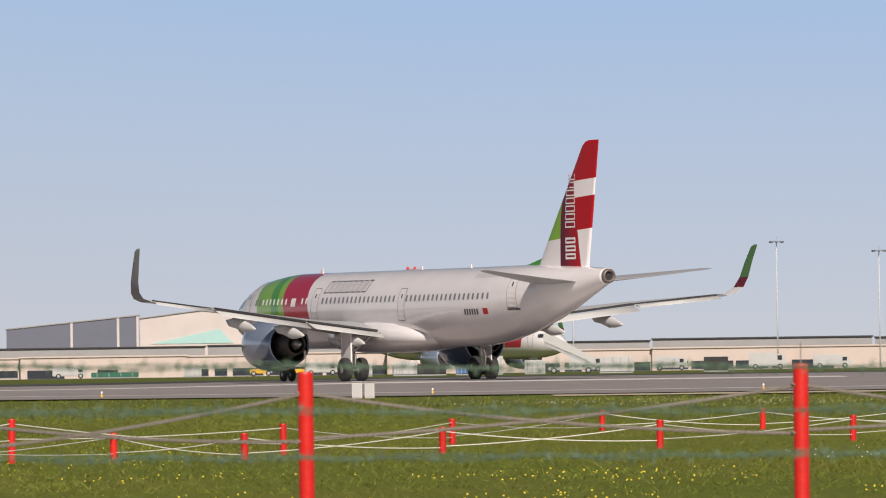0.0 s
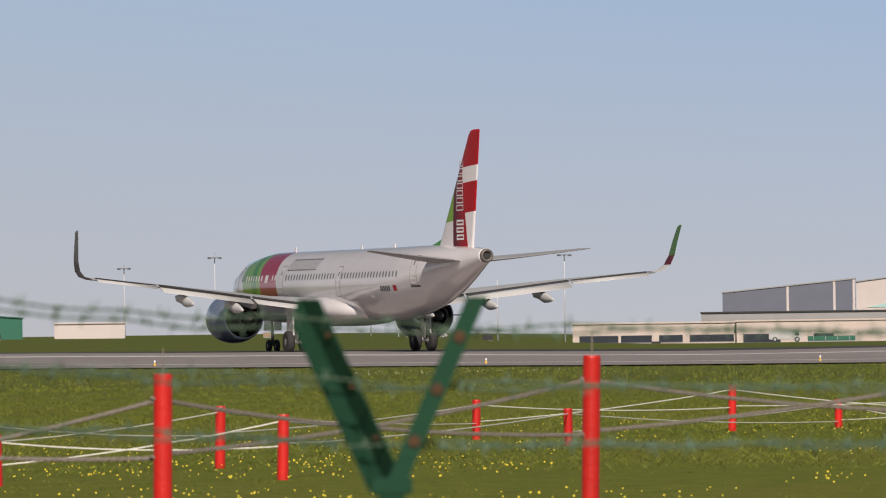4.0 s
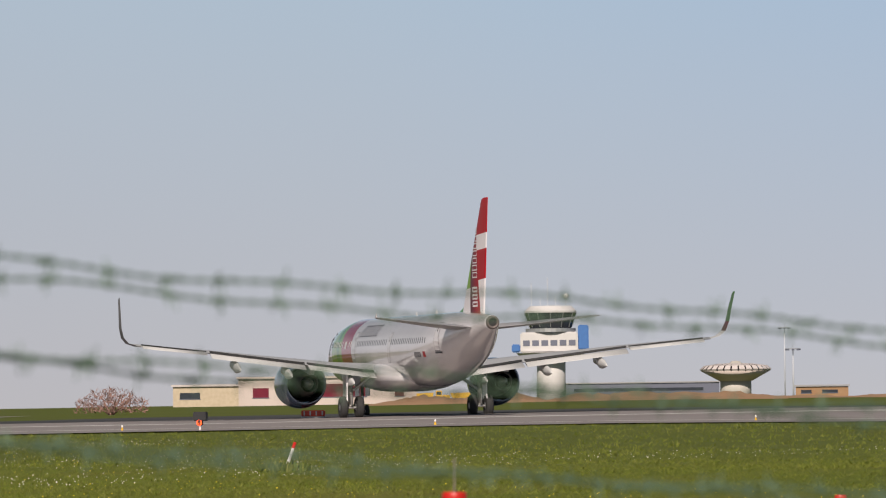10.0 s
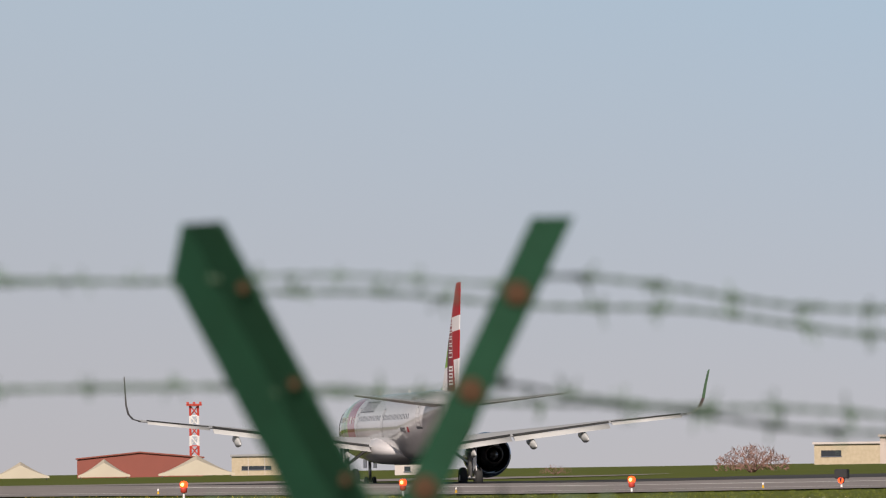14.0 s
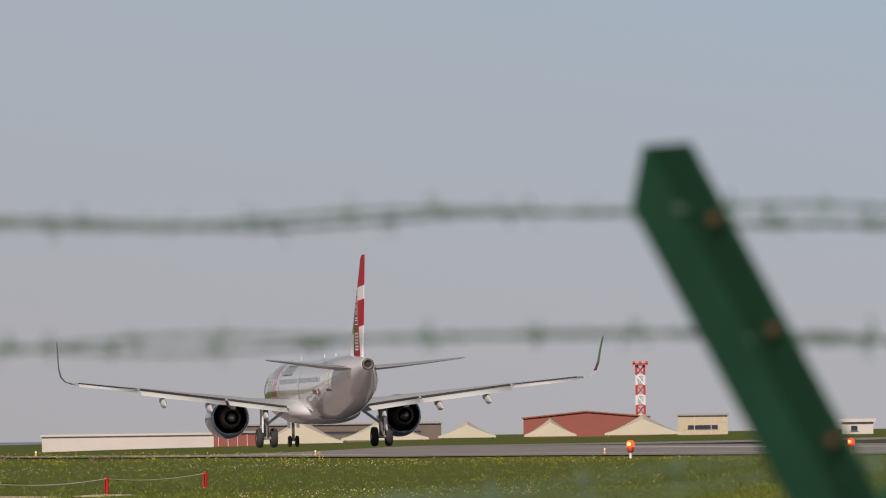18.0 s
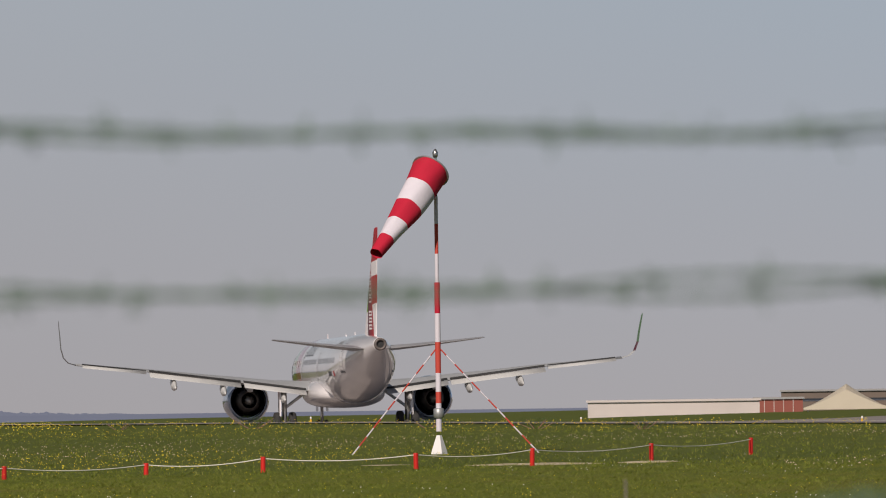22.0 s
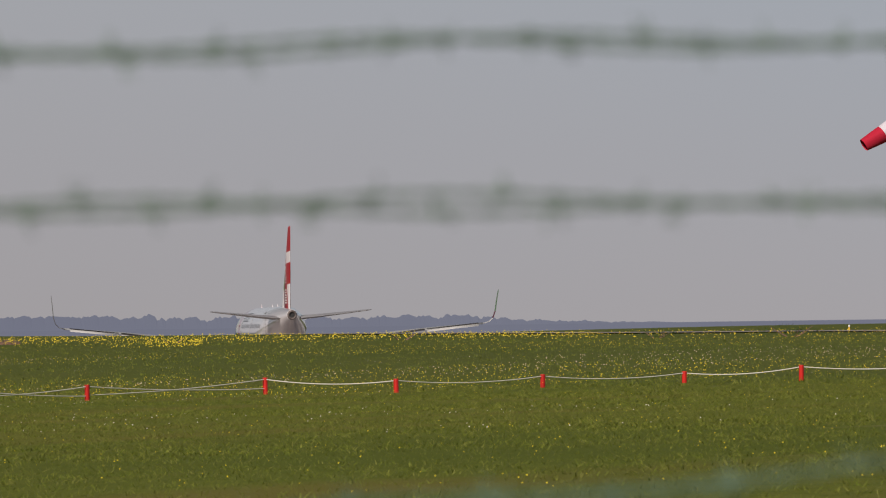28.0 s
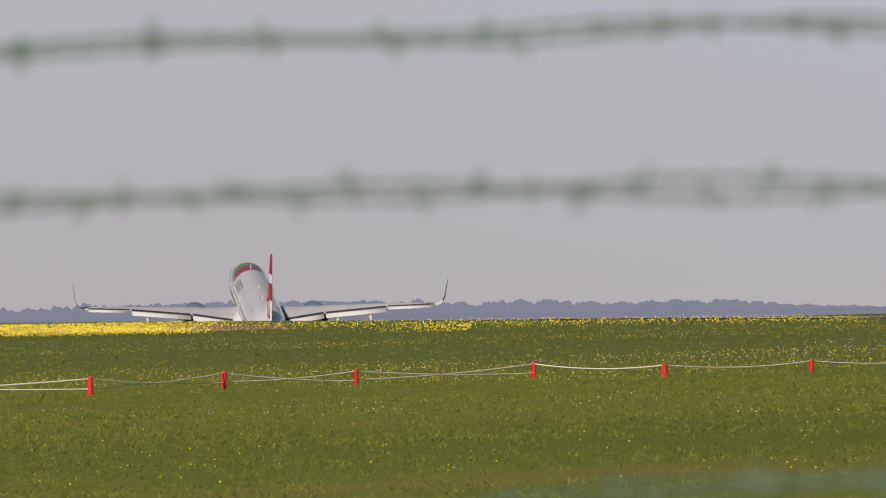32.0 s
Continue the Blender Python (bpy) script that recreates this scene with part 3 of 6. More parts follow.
def build_airliner():
    jet = empty("airliner", pose(0, 400, 0), "white twin-engined airliner with red and green livery rolling on the runway", "airplane")
    rings = []
    for y, cz, rx, rz in HULL:
        rings.append([(rx * math.sin(2 * math.pi * k / 56), y, cz + rz * math.cos(2 * math.pi * k / 56)) for k in range(56)])
    hull = part("fuselage", loft(rings), M_HULL, jet, "white fuselage with green and red bands behind the nose", True)
    # belly and wing-root fairing
    rings = []
    for y, w, lo, hi in ((9.4, .5, 2.4, 2.8), (8.6, 1.3, 1.9, 3.0), (7.2, 1.95, 1.6, 3.1), (5.2, 2.25, 1.5, 3.25), (3, 2.36, 1.48, 3.35), (1, 2.4, 1.48, 3.35), (-.8, 2.34, 1.55, 3.25), (-2.6, 2.1, 1.68, 3.0), (-4.0, 1.6, 1.85, 2.75), (-4.9, .8, 2.05, 2.5)):
        m, h = (lo + hi) / 2, (hi - lo) / 2
        ring = []
        for k in range(32):
            c, s = math.cos(2 * math.pi * k / 32), math.sin(2 * math.pi * k / 32)
            ring.append((w * math.copysign(abs(c) ** 0.75, c), y, m + h * math.copysign(abs(s) ** 0.8, s)))
        rings.append(ring)
    part("belly_fairing", loft(rings), M_WHITE, jet, "white wing-root fairing under the fuselage", True)
    # fin, cut into its livery fields
    def fin_le(z):
        return -14.6 - (z - 5.6) * (5.2 / 6.16)

    def fin_te(z):
        return -20.4 - (z - 5.6) * (1.2 / 6.16)

    def fin_half(y, z):
        le, te = fin_le(z), fin_te(z)
        s = min(1, max(0, (le - y) / (le - te)))
        return max(0.012, (le - te) * 0.05 * (2.97 * math.sqrt(s) - 1.26 * s - 3.52 * s * s + 2.84 * s ** 3 - 1.03 * s ** 4))

    zs = [5.3, 5.6, 5.95, 6.5, 7.1, 7.6, 8.2, 8.8, 9.3, 9.7, 10.1, 10.6, 11.1, 11.8, 12.0, 12.08]
    us = [0, .004, .02, .05, .1, .16, .22, .3, .36, .42, .48, .54, .6, .64, .7, .78, .86, .93, 1]
    fin = bmesh.new()
    grid = {}
    for side in (-1, 1):
        for i, z in enumerate(zs):
            le, te = fin_le(z), fin_te(z)
            if z > 11.9:
                le -= (z - 11.9) * 3
            for k, u in enumerate(us):
                y = le + (te - le) * u
                grid[side, i, k] = fin.verts.new((side * fin_half(y, z) * (0.3 if z > 12.05 else 1), y, z))
    for side in (-1, 1):
        for i in range(len(zs) - 1):
            for k in range(len(us) - 1):
                fin.faces.new([grid[side, i, k], grid[side, i, k + 1], grid[side, i + 1, k + 1], grid[side, i + 1, k]])
    for i in range(len(zs) - 1):
        for k in (0, len(us) - 1):
            fin.faces.new([grid[-1, i, k], grid[1, i, k], grid[1, i + 1, k], grid[-1, i + 1, k]])
    for k in range(len(us) - 1):
        fin.faces.new([grid[-1, len(zs) - 1, k], grid[1, len(zs) - 1, k], grid[1, len(zs) - 1, k + 1], grid[-1, len(zs) - 1, k + 1]])
    bmesh.ops.recalc_face_normals(fin, faces=fin.faces)
    tail = part("tail_fin", fin, M_FIN, jet, "tall red, white and green tail fin", True)
    part("fin_fillet", loft([[(0, -12.2, 5.75), (.05, -12.25, 5.72), (-.05, -12.25, 5.72)], [(0, -13.6, 5.95), (.14, -13.7, 5.7), (-.14, -13.7, 5.7)], [(0, -15.0, 6.2), (.22, -15.3, 5.6), (-.22, -15.3, 5.6)]]), M_DGREEN, tail, "green fin root fillet")
    # upright lettering on the fin, as plain open shapes
    def fin_ring(side, y0, y1, z0, z1, w):
        bm = bmesh.new()
        for ya, yb, za, zb in ((y0, y1, z0, z0 + w), (y0, y1, z1 - w, z1), (y0, y0 + w, z0 + w, z1 - w), (y1 - w, y1, z0 + w, z1 - w)):
            loft([[(side * (fin_half(yy, zz) + 0.012), yy, zz) for yy in (ya, (ya + yb) / 2, yb)] for zz in (za, zb)], bm, False, False)
        return bm

    for side in (-1, 1):
        for k in range(11):
            if k == 3:
                continue
            z = 6.1 + 0.4 * k
            bold = k < 3
            part("letter_shape", fin_ring(side, -19.2, -18.2, z, z + (.3 if bold else .32), .1 if bold else .065), M_LWHITE, tail)
    # stabilisers
    for s in (-1, 1):
        rings = [foil((s * x, le), (s * x, te), (z, z), th) for x, le, te, z, th in ((.5, -15.7, -20.35, 4.92, .075), (2.5, -17.4, -20.85, 5.1, .075), (4.5, -19.1, -21.4, 5.32, .075), (6.1, -20.45, -21.85, 5.5, .075), (6.25, -20.85, -21.9, 5.52, .06))]
        part("stabiliser", loft(rings), M_STAB, jet, "swept grey horizontal stabiliser", True)
    # wings
    for s in (-1, 1):
        secs = ((1.4, 6.3, -.3, 2.72, 2.5, .14), (2.4, 5.6, -.35, 2.8, 2.58, .13), (4.4, 4.55, -.2, 2.98, 2.78, .125), (6.4, 3.5, .05, 3.28, 3.12, .12), (9, 2.15, -.35, 3.58, 3.46, .115), (12, .6, -1.2, 3.92, 3.83, .11), (15, -.95, -2.3, 4.2, 4.13, .105), (16.8, -1.9, -3.35, 4.34, 4.3, .1))
        wing = part("wing", loft([foil((s * x, le), (s * x, te), (za, zb), th) for x, le, te, za, zb, th in secs]), M_WINGTOP, jet, "swept light grey wing", True)
        # winglet
        tips = ((16.8, -1.9, -3.35, 4.32), (17.25, -2.2, -3.5, 4.45), (17.55, -2.55, -3.7, 4.75), (17.72, -2.95, -3.95, 5.3), (17.8, -3.4, -4.25, 6.1), (17.9, -3.95, -4.62, 6.9), (17.91, -4.3, -4.66, 7.02))
        rings = []
        for k, (x, le, te, z) in enumerate(tips):
            q = min(1, k / 3)
            base = foil((0, le), (0, te), (0, 0), .055)
            rings.append([(s * (x - p[2] * q), p[1], z + p[2] * (1 - q)) for p in base])
        bm = loft(rings)
        for f in bm.faces:
            if f.normal.x * s < -0.2:
                z = f.calc_center_median().z
                f.material_index = 3 if z < 5.0 else 1 if z < 5.5 else 2
        part("winglet", bm, [M_SHARK, M_TIPRED, M_TIPGREEN, M_FLAP], wing, "upswept winglet, grey outside, green and maroon inside", True)
        # flaps, slightly lowered; a solid dark strip paints the shade of the gap
        for x0, x1, te0, te1, z0, z1, ch in ((2.5, 6.3, -.35, .05, 2.58, 3.1, 1.05), (6.5, 12.2, .02, -1.3, 3.11, 3.82, .85)):
            rings = []
            for u in (0, .5, 1):
                x, te, z = x0 + (x1 - x0) * u, te0 + (te1 - te0) * u, z0 + (z1 - z0) * u
                rings.append(foil((s * x, te + .12), (s * x, te + .12 - ch), (z - .02, z - .3), .11, 6))
            part("flap", loft(rings), M_FLAP, wing, "lowered pale flap", True)
            rings = []
            for u in (0, 1):
                x, te, z = x0 + (x1 - x0) * u, te0 + (te1 - te0) * u, z0 + (z1 - z0) * u
                rings.append([(s * x, te + .35, z + .16), (s * x, te - .02, z + .15), (s * x, te - .02, z + .05), (s * x, te + .35, z + .04)])
            part("flap_gap", loft(rings), M_DARK, wing, "dark strip painting the shaded gap ahead of the flap")
        rings = []
        for x, te, z in ((12.4, -1.35, 3.84), (16.4, -3.1, 4.26)):
            rings.append(foil((s * x, te + .25), (s * x, te - .3), (z + .03, z - .13), .13, 6))
        part("aileron", loft(rings), M_FLAP, wing, "pale aileron at the outer wing", True)
        # the dark strip carries on outboard, again as painted gap shade
        rings = [[(s * x, te + .5, z + .14), (s * x, te + .24, z + .12), (s * x, te + .24, z + .05), (s * x, te + .5, z + .05)] for x, te, z in ((12.4, -1.35, 3.84), (16.4, -3.1, 4.26))]
        part("aileron_gap", loft(rings), M_DARK, wing, "dark strip painting the shaded gap ahead of the aileron")
        for x, y, z in ((3.9, .2, 2.6), (7.6, -.25, 3.05), (10.7, -1.0, 3.42), (13.0, -1.9, 3.7)):
            if x > 12.5:
                continue
            rings = []
            for u, r in ((1.9, .02), (1.4, .16), (.6, .24), (-.3, .26), (-1.0, .2), (-1.6, .1), (-1.95, .02)):
                rings.append([(s * x + r * .75 * math.cos(2 * math.pi * k / 12), y + u, z - .12 - (.28 if u < 0 else .12) * (u < 1.5) * 1.0 + r * 1.25 * math.sin(2 * math.pi * k / 12) - .1 * max(0, -u)) for k in range(12)])
            part("flap_track_fairing", loft(rings), M_FLAP, wing, "canoe-shaped flap fairing", True)
        # engine
        X, Z = s * 5.75, 2.02
        prof = ((7.15, 1.06), (7.32, 1.13), (7.35, 1.21), (7.2, 1.29), (6.7, 1.39), (5.9, 1.43), (5.1, 1.4), (4.3, 1.28), (3.8, 1.16), (3.78, 1.11), (4.3, 1.1), (5.6, 1.12), (6.7, 1.0))
        eng = part("engine_nacelle", turned(prof, 'Y', 40, (X, 0, Z), cap=False), M_NACELLE, jet, "glossy grey engine nacelle", True)
        part("fan_duct", turned(((5.8, .3), (5.6, 1.08), (3.82, 1.03)), 'Y', 32, (X, 0, Z), cap=False), M_DARK, eng, "dark bypass duct", True)
        part("core_cowl", turned(((5.6, .82), (4.7, .84), (3.8, .72), (2.9, .54), (2.88, .49), (3.3, .47)), 'Y', 32, (X, 0, Z), cap=False), M_HOT, eng, "dark metal core nozzle", True)
        part("exhaust_plug", turned(((3.6, .36), (3.0, .3), (2.5, .14), (2.35, .02)), 'Y', 20, (X, 0, Z)), M_METAL, eng, "pointed exhaust plug", True)
        part("fan_face", turned(((6.55, .15), (6.5, .98), (6.4, .98)), 'Y', 32, (X, 0, Z)), M_HOT, eng)
        part("spinner", turned(((7.0, .02), (6.85, .16), (6.55, .3)), 'Y', 20, (X, 0, Z)), M_DARK, eng)
        rings = [[(X - .2, 6.6, Z + 1.25), (X + .2, 6.6, Z + 1.25), (X + .1, 6.4, Z + 1.36), (X - .1, 6.4, Z + 1.36)], [(X - .22, 5.0, Z + .9), (X + .22, 5.0, Z + .9), (X + .2, 4.0, 3.2), (X - .2, 4.0, 3.2)], [(X - .14, 1.9, 2.55), (X + .14, 1.9, 2.55), (X + .14, 1.5, 3.0), (X - .14, 1.5, 3.0)]]
        part("pylon", loft(rings), M_WINGTOP, eng, "grey engine pylon")
        # main gear
        gx = s * 3.8
        leg = part("main_gear_leg", rod((gx, .1, .55), (gx, .25, 2.75), .15, 14), M_METAL, jet, "bright main landing gear strut", True)
        part("torque_link", rod((gx, -.25, .75), (gx, -.3, 1.35), .06, 8, rod((gx, -.3, 1.35), (gx, 0, 1.7), .06, 8)), M_METAL, leg)
        part("side_brace", rod((gx, .2, 1.5), (gx - s * 1.5, .35, 2.6), .09, 10), M_METAL, leg, "slanting gear brace")
        part("gear_door", box(gx + s * .28, -.45, 1.0, gx + s * .33, .75, 2.75, .02), M_WHITE, leg, "white landing gear door")
        part("axle", rod((gx - .6, 0, .62), (gx + .6, 0, .62), .09, 10), M_METAL, leg)
        for u in (-1, 1):
            wx = gx + u * .47
            wheel = part("main_wheel", turned(((-.2, .4), (-.22, .52), (-.17, .6), (-.08, .635), (.08, .635), (.17, .6), (.22, .52), (.2, .4)), 'X', 32, (wx, 0, .635)), M_TYRE, jet, "black main wheel tyre", True)
            part("rim", turned(((-.205, .1), (-.19, .38), (.19, .38), (.205, .1)), 'X', 20, (wx, 0, .635)), M_STEEL, wheel, "grey wheel rim", True)
    # nose gear
    leg = part("nose_gear_leg", rod((0, 16.9, .4), (0, 17.1, 2.2), .1, 12), M_METAL, jet, "bright nose gear strut", True)
    part("nose_gear_door", box(.3, 16.2, 1.3, .34, 17.6, 2.0, .01), M_WHITE, leg)
    part("nose_gear_door", box(-.34, 16.2, 1.3, -.3, 17.6, 2.0, .01), M_WHITE, leg)
    for u in (-1, 1):
        wheel = part("nose_wheel", turned(((-.1, .22), (-.115, .3), (-.08, .37), (0, .385), (.08, .37), (.115, .3), (.1, .22)), 'X', 26, (u * .25, 16.9, .385)), M_TYRE, jet, "small black nose wheel tyre", True)
        part("rim", turned(((-.105, .06), (-.09, .21), (.09, .21), (.105, .06)), 'X', 16, (u * .25, 16.9, .385)), M_STEEL, wheel, smooth=True)
    # tail cone outlet, aerials, beacon
    part("exhaust_ring", turned(((-22.3, .4), (-22.6, .37), (-22.72, .32), (-22.7, .24), (-22.5, .2)), 'Y', 28, (0, 0, 5.19), cap=False), M_RING, jet, "grey-brown auxiliary exhaust ring", True)
    part("exhaust_hole", turned(((-22.55, .25), (-22.57, .02)), 'Y', 20, (0, 0, 5.19)), M_DARK, jet)
    for y, h in ((12.2, .3), (-.5, .2), (-6.5, .22)):
        z = 5.86
        part("aerial", loft([[(-.03, y + .2, z), (.03, y + .2, z), (.03, y - .2, z), (-.03, y - .2, z)], [(-.012, y - .05, z + h), (.012, y - .05, z + h), (.012, y - .18, z + h), (-.012, y - .18, z + h)]]), M_WHITE, jet)
    # cabin windows, doors, lettering bars
    for s in (-1, 1):
        y = 17.0
        while y > -12.4:
            if not any(abs(y - d) < .62 for d in (18.3, 8.95, -2.1)) and not 11.1 < y < 12.3:
                bm = bmesh.new()
                rows = []
                for zz, hw in ((4.18, .06), (4.24, .11), (4.45, .115), (4.52, .06)):
                    rows.append([skin(y - hw, zz, s, .01), skin(y + hw, zz, s, .01)])
                loft(rows, bm, False, False)
                part("cabin_window", bm, M_CABIN if not 9.8 < y < 16.4 else M_LWHITE, hull)
            y -= 0.533
        part("emblem_plate", patch(11.45, 4.08, 12.05, 4.52, s, proud=.012), M_LWHITE, hull, "plain white emblem plate")
        for d, w, z0, z1 in ((18.3, .42, 3.2, 5.05), (8.95, .4, 3.15, 5.0), (-2.1, .38, 3.2, 4.85), (-14.7, .42, 3.75, 5.3)):
            door = part("cabin_door", patch(d - w, z0, d + w, z1, s, proud=.012, nz=6), M_WHITE, hull, "white cabin door with a thin dark outline")
            bm = bmesh.new()
            for q in ((d - w - .03, z0, d - w, z1), (d + w, z0, d + w + .03, z1), (d - w, z0 - .03, d + w, z0), (d - w, z1, d + w, z1 + .03)):
                patch(*q, s, bm=bm, nz=6, proud=.011)
            part("door_outline", bm, M_TEXT, door)
            part("door_window", patch(d - .06, z1 - .5, d + .06, z1 - .28, s, proud=.016), M_GLASS, door)
        # airline name as plain open shapes
        for k in range(8):
            y0 = 8.1 - .7 * k
            bm = bmesh.new()
            for q in ((y0, 4.74, y0 - .07, 5.4), (y0 - .43, 4.74, y0 - .5, 5.4), (y0 - .07, 4.74, y0 - .43, 4.8), (y0 - .07, 5.34, y0 - .43, 5.4)):
                patch(q[0] - .25 * (q[1] - 4.74), *q[1:2], q[2] - .25 * (q[1] - 4.74), q[3], s, -.25, bm, proud=.012)
            part("letter_shape", bm, M_TEXT, hull)
        for k in range(6):
            part("registration_bar", patch(-9.75 - .27 * k, 3.4, -9.92 - .27 * k, 3.7, s, proud=.012, nz=1), M_TEXT, hull)
        part("flag_plate", patch(-11.75, 3.4, -12.25, 3.72, s, proud=.012, nz=1), M_RED, hull, "small red flag plate")
        part("service_panel", patch(-14.2, 3.58, -15.3, 3.68, s, proud=.02, nz=1), M_TEXT, hull)
        for k in range(10):
            part("web_address_bar", patch(-10.0 - .27 * k, 5.3, -10.12 - .27 * k, 5.5, s, -.2, proud=.012, nz=1), M_WINGTOP, hull)
        part("cockpit_window", patch(20.3, 4.0, 21.2, 4.42, s, -.5, proud=.012, nz=2, ny=2), M_GLASS, hull, "dark cockpit window")
        part("cockpit_window", patch(19.5, 4.1, 20.2, 4.55, s, -.3, proud=.012, nz=2, ny=2), M_GLASS, hull, "dark cockpit window")
    return jet


airliner = build_airliner()
parked = copy_thing(airliner, pose(*polar(-.06, 850), ground_z(*polar(-.06, 850)), 0, 0, 214))
for kid in parked.children:
    if kid.name.startswith("tail_fin"):
        kid.data = kid.data.copy()
        kid.data.materials[0] = M_FINR
    if kid.name.startswith("fuselage"):
        kid.data = kid.data.copy()
        kid.data.materials[0] = M_HULLR
tagged(parked, "white airliner with red and green livery parked at the apron", "airplane")


# ---- barrier posts and cables ----
NEAR_POSTS = ((5.6, 48.8, 1.22), (2.35, 48.94, 1.22), (-.92, 48.99, 1.21), (-3.62, 46.94, 1.14), (-5.76, 44.28, 1.08), (-8.19, 44.17, .94), (-8.91, 37.87, .93), (-10.84, 37.26, .91), (-14.2, 36.2, .9))


def barrier_post(x, y, top, r, bands):
    z = ground_z(x, y)
    p = empty("barrier_post", pose(x, y, z, random.uniform(-1.2, 1.2), random.uniform(-1, 1.6), random.uniform(0, 20)), "round red painted barrier post in the grass", "post", "red barrier posts")
    h = top - z
    part("post_tube", turned(((-.15, r), (h - .012, r), (h, r * .9), (h - .005, r * .6)), 'Z', 24), M_POST, p, smooth=False)
    for b in bands:
        part("cable_hook", rod((-r * .9, -.02, h - b), (-r * 1.35, -.02, h - b + .012), .009, 8), M_CABLE, p, "small steel hook that holds the cable")
    if bands:
        part("top_pin", rod((0, 0, h), (0, 0, h + .14), .004, 5), M_CABLE, p)
    return Vector((x, y, z)), h


def sag_line(p, q, drop, n=14):
    return [p.lerp(q, k / n) - Vector((0, 0, drop * 4 * (k / n) * (1 - k / n))) for k in range(n + 1)]


def cables(posts, levels, r, mat, label, category, name):
    for (p, h), (q, g) in zip(posts, posts[1:]):
        for down, low_end, drop in levels:
            a, b = p + Vector((0, 0, h - down)), q + Vector((0, 0, g - low_end))
            if r > .0125:
                # three strands laid round one another
                line = sag_line(a, b, drop, int((b - a).length / .02))
                bm = bmesh.new()
                side = (b - a).cross(Vector((0, 0, 1))).normalized()
                for turn in (0, 2.094, 4.189):
                    tube([c + (side * math.cos(k * .95 + turn) + Vector((0, 0, math.sin(k * .95 + turn)))) * r * .5 for k, c in enumerate(line)], r * .55, 5, bm)
            else:
                bm = tube(sag_line(a, b, drop), r, 6)
            tagged(part(name, bm, mat), label, category, "barrier cables")


near = [barrier_post(x, y, t, .052, (.14, .46)) for x, y, t in NEAR_POSTS]
cables(near, ((.14, .44, .05), (.46, .14, .06)), .0135, M_CABLE, "sagging weathered steel cable between barrier posts", "cable", "barrier_cable")

ROW_A = ((8.9, 112, .4), (5.85, 106.3, .38), (2.91, 100.5, .4), (-.04, 99, .36), (-2.61, 96.2, .34), (-4.39, 97.9, .35), (-6.87, 86, .41), (-7.98, 68.5, .58), (-10.35, 67.5, .44), (-12.35, 64, .4))
ROW_B = ((8.2, 127, .36), (5.32, 124.1, .36), (2.65, 125.2, .36), (.1, 109.5, .38), (-2.2, 100.5, .42), (-5.6, 95.5, .57), (-8.36, 91, .47), (-9.3, 74.5, .6), (-10.93, 69.2, .6), (-13.65, 67.3, .5))
ROW_C = ((-82, 179, 0.42), (-80.3, 170, 0.4), (-79.3, 161.9, 0.4), (-80.4, 158.4, 0.36), (-82.9, 155.9, 0.35), (-84.9, 154.2, 0.26), (-86, 150, 0.28), (-86.86, 145.45, 0.3), (-91.43, 147.34, 0.36), (-91.55, 140.74, 0.34), (-91.64, 136.14, 0.38), (-89.78, 129.1, 0.36), (-92.88, 123.76, 0.36), (-94.38, 118.76, 0.36))
for row in (ROW_A, ROW_B):
    made = [barrier_post(x, y, ground_z(x, y) + h, .05, ()) for x, y, h in row]
    cables(made, ((.06, .26, .04), (.28, .06, .05)), .007, M_ROPE, "thin pale rope between low barrier posts", "rope", "barrier_rope")
made = [barrier_post(x, y, ground_z(x, y) + h, .055, ()) for x, y, h in ROW_C]
cables(made[:9], ((.04, .04, .09),), .012, M_ROPE, "thin pale rope between low barrier posts", "rope", "barrier_rope")
cables(made[8:], ((.04, .22, .05), (.24, .04, .05)), .012, M_ROPE, "thin pale rope between low barrier posts", "rope", "barrier_rope")


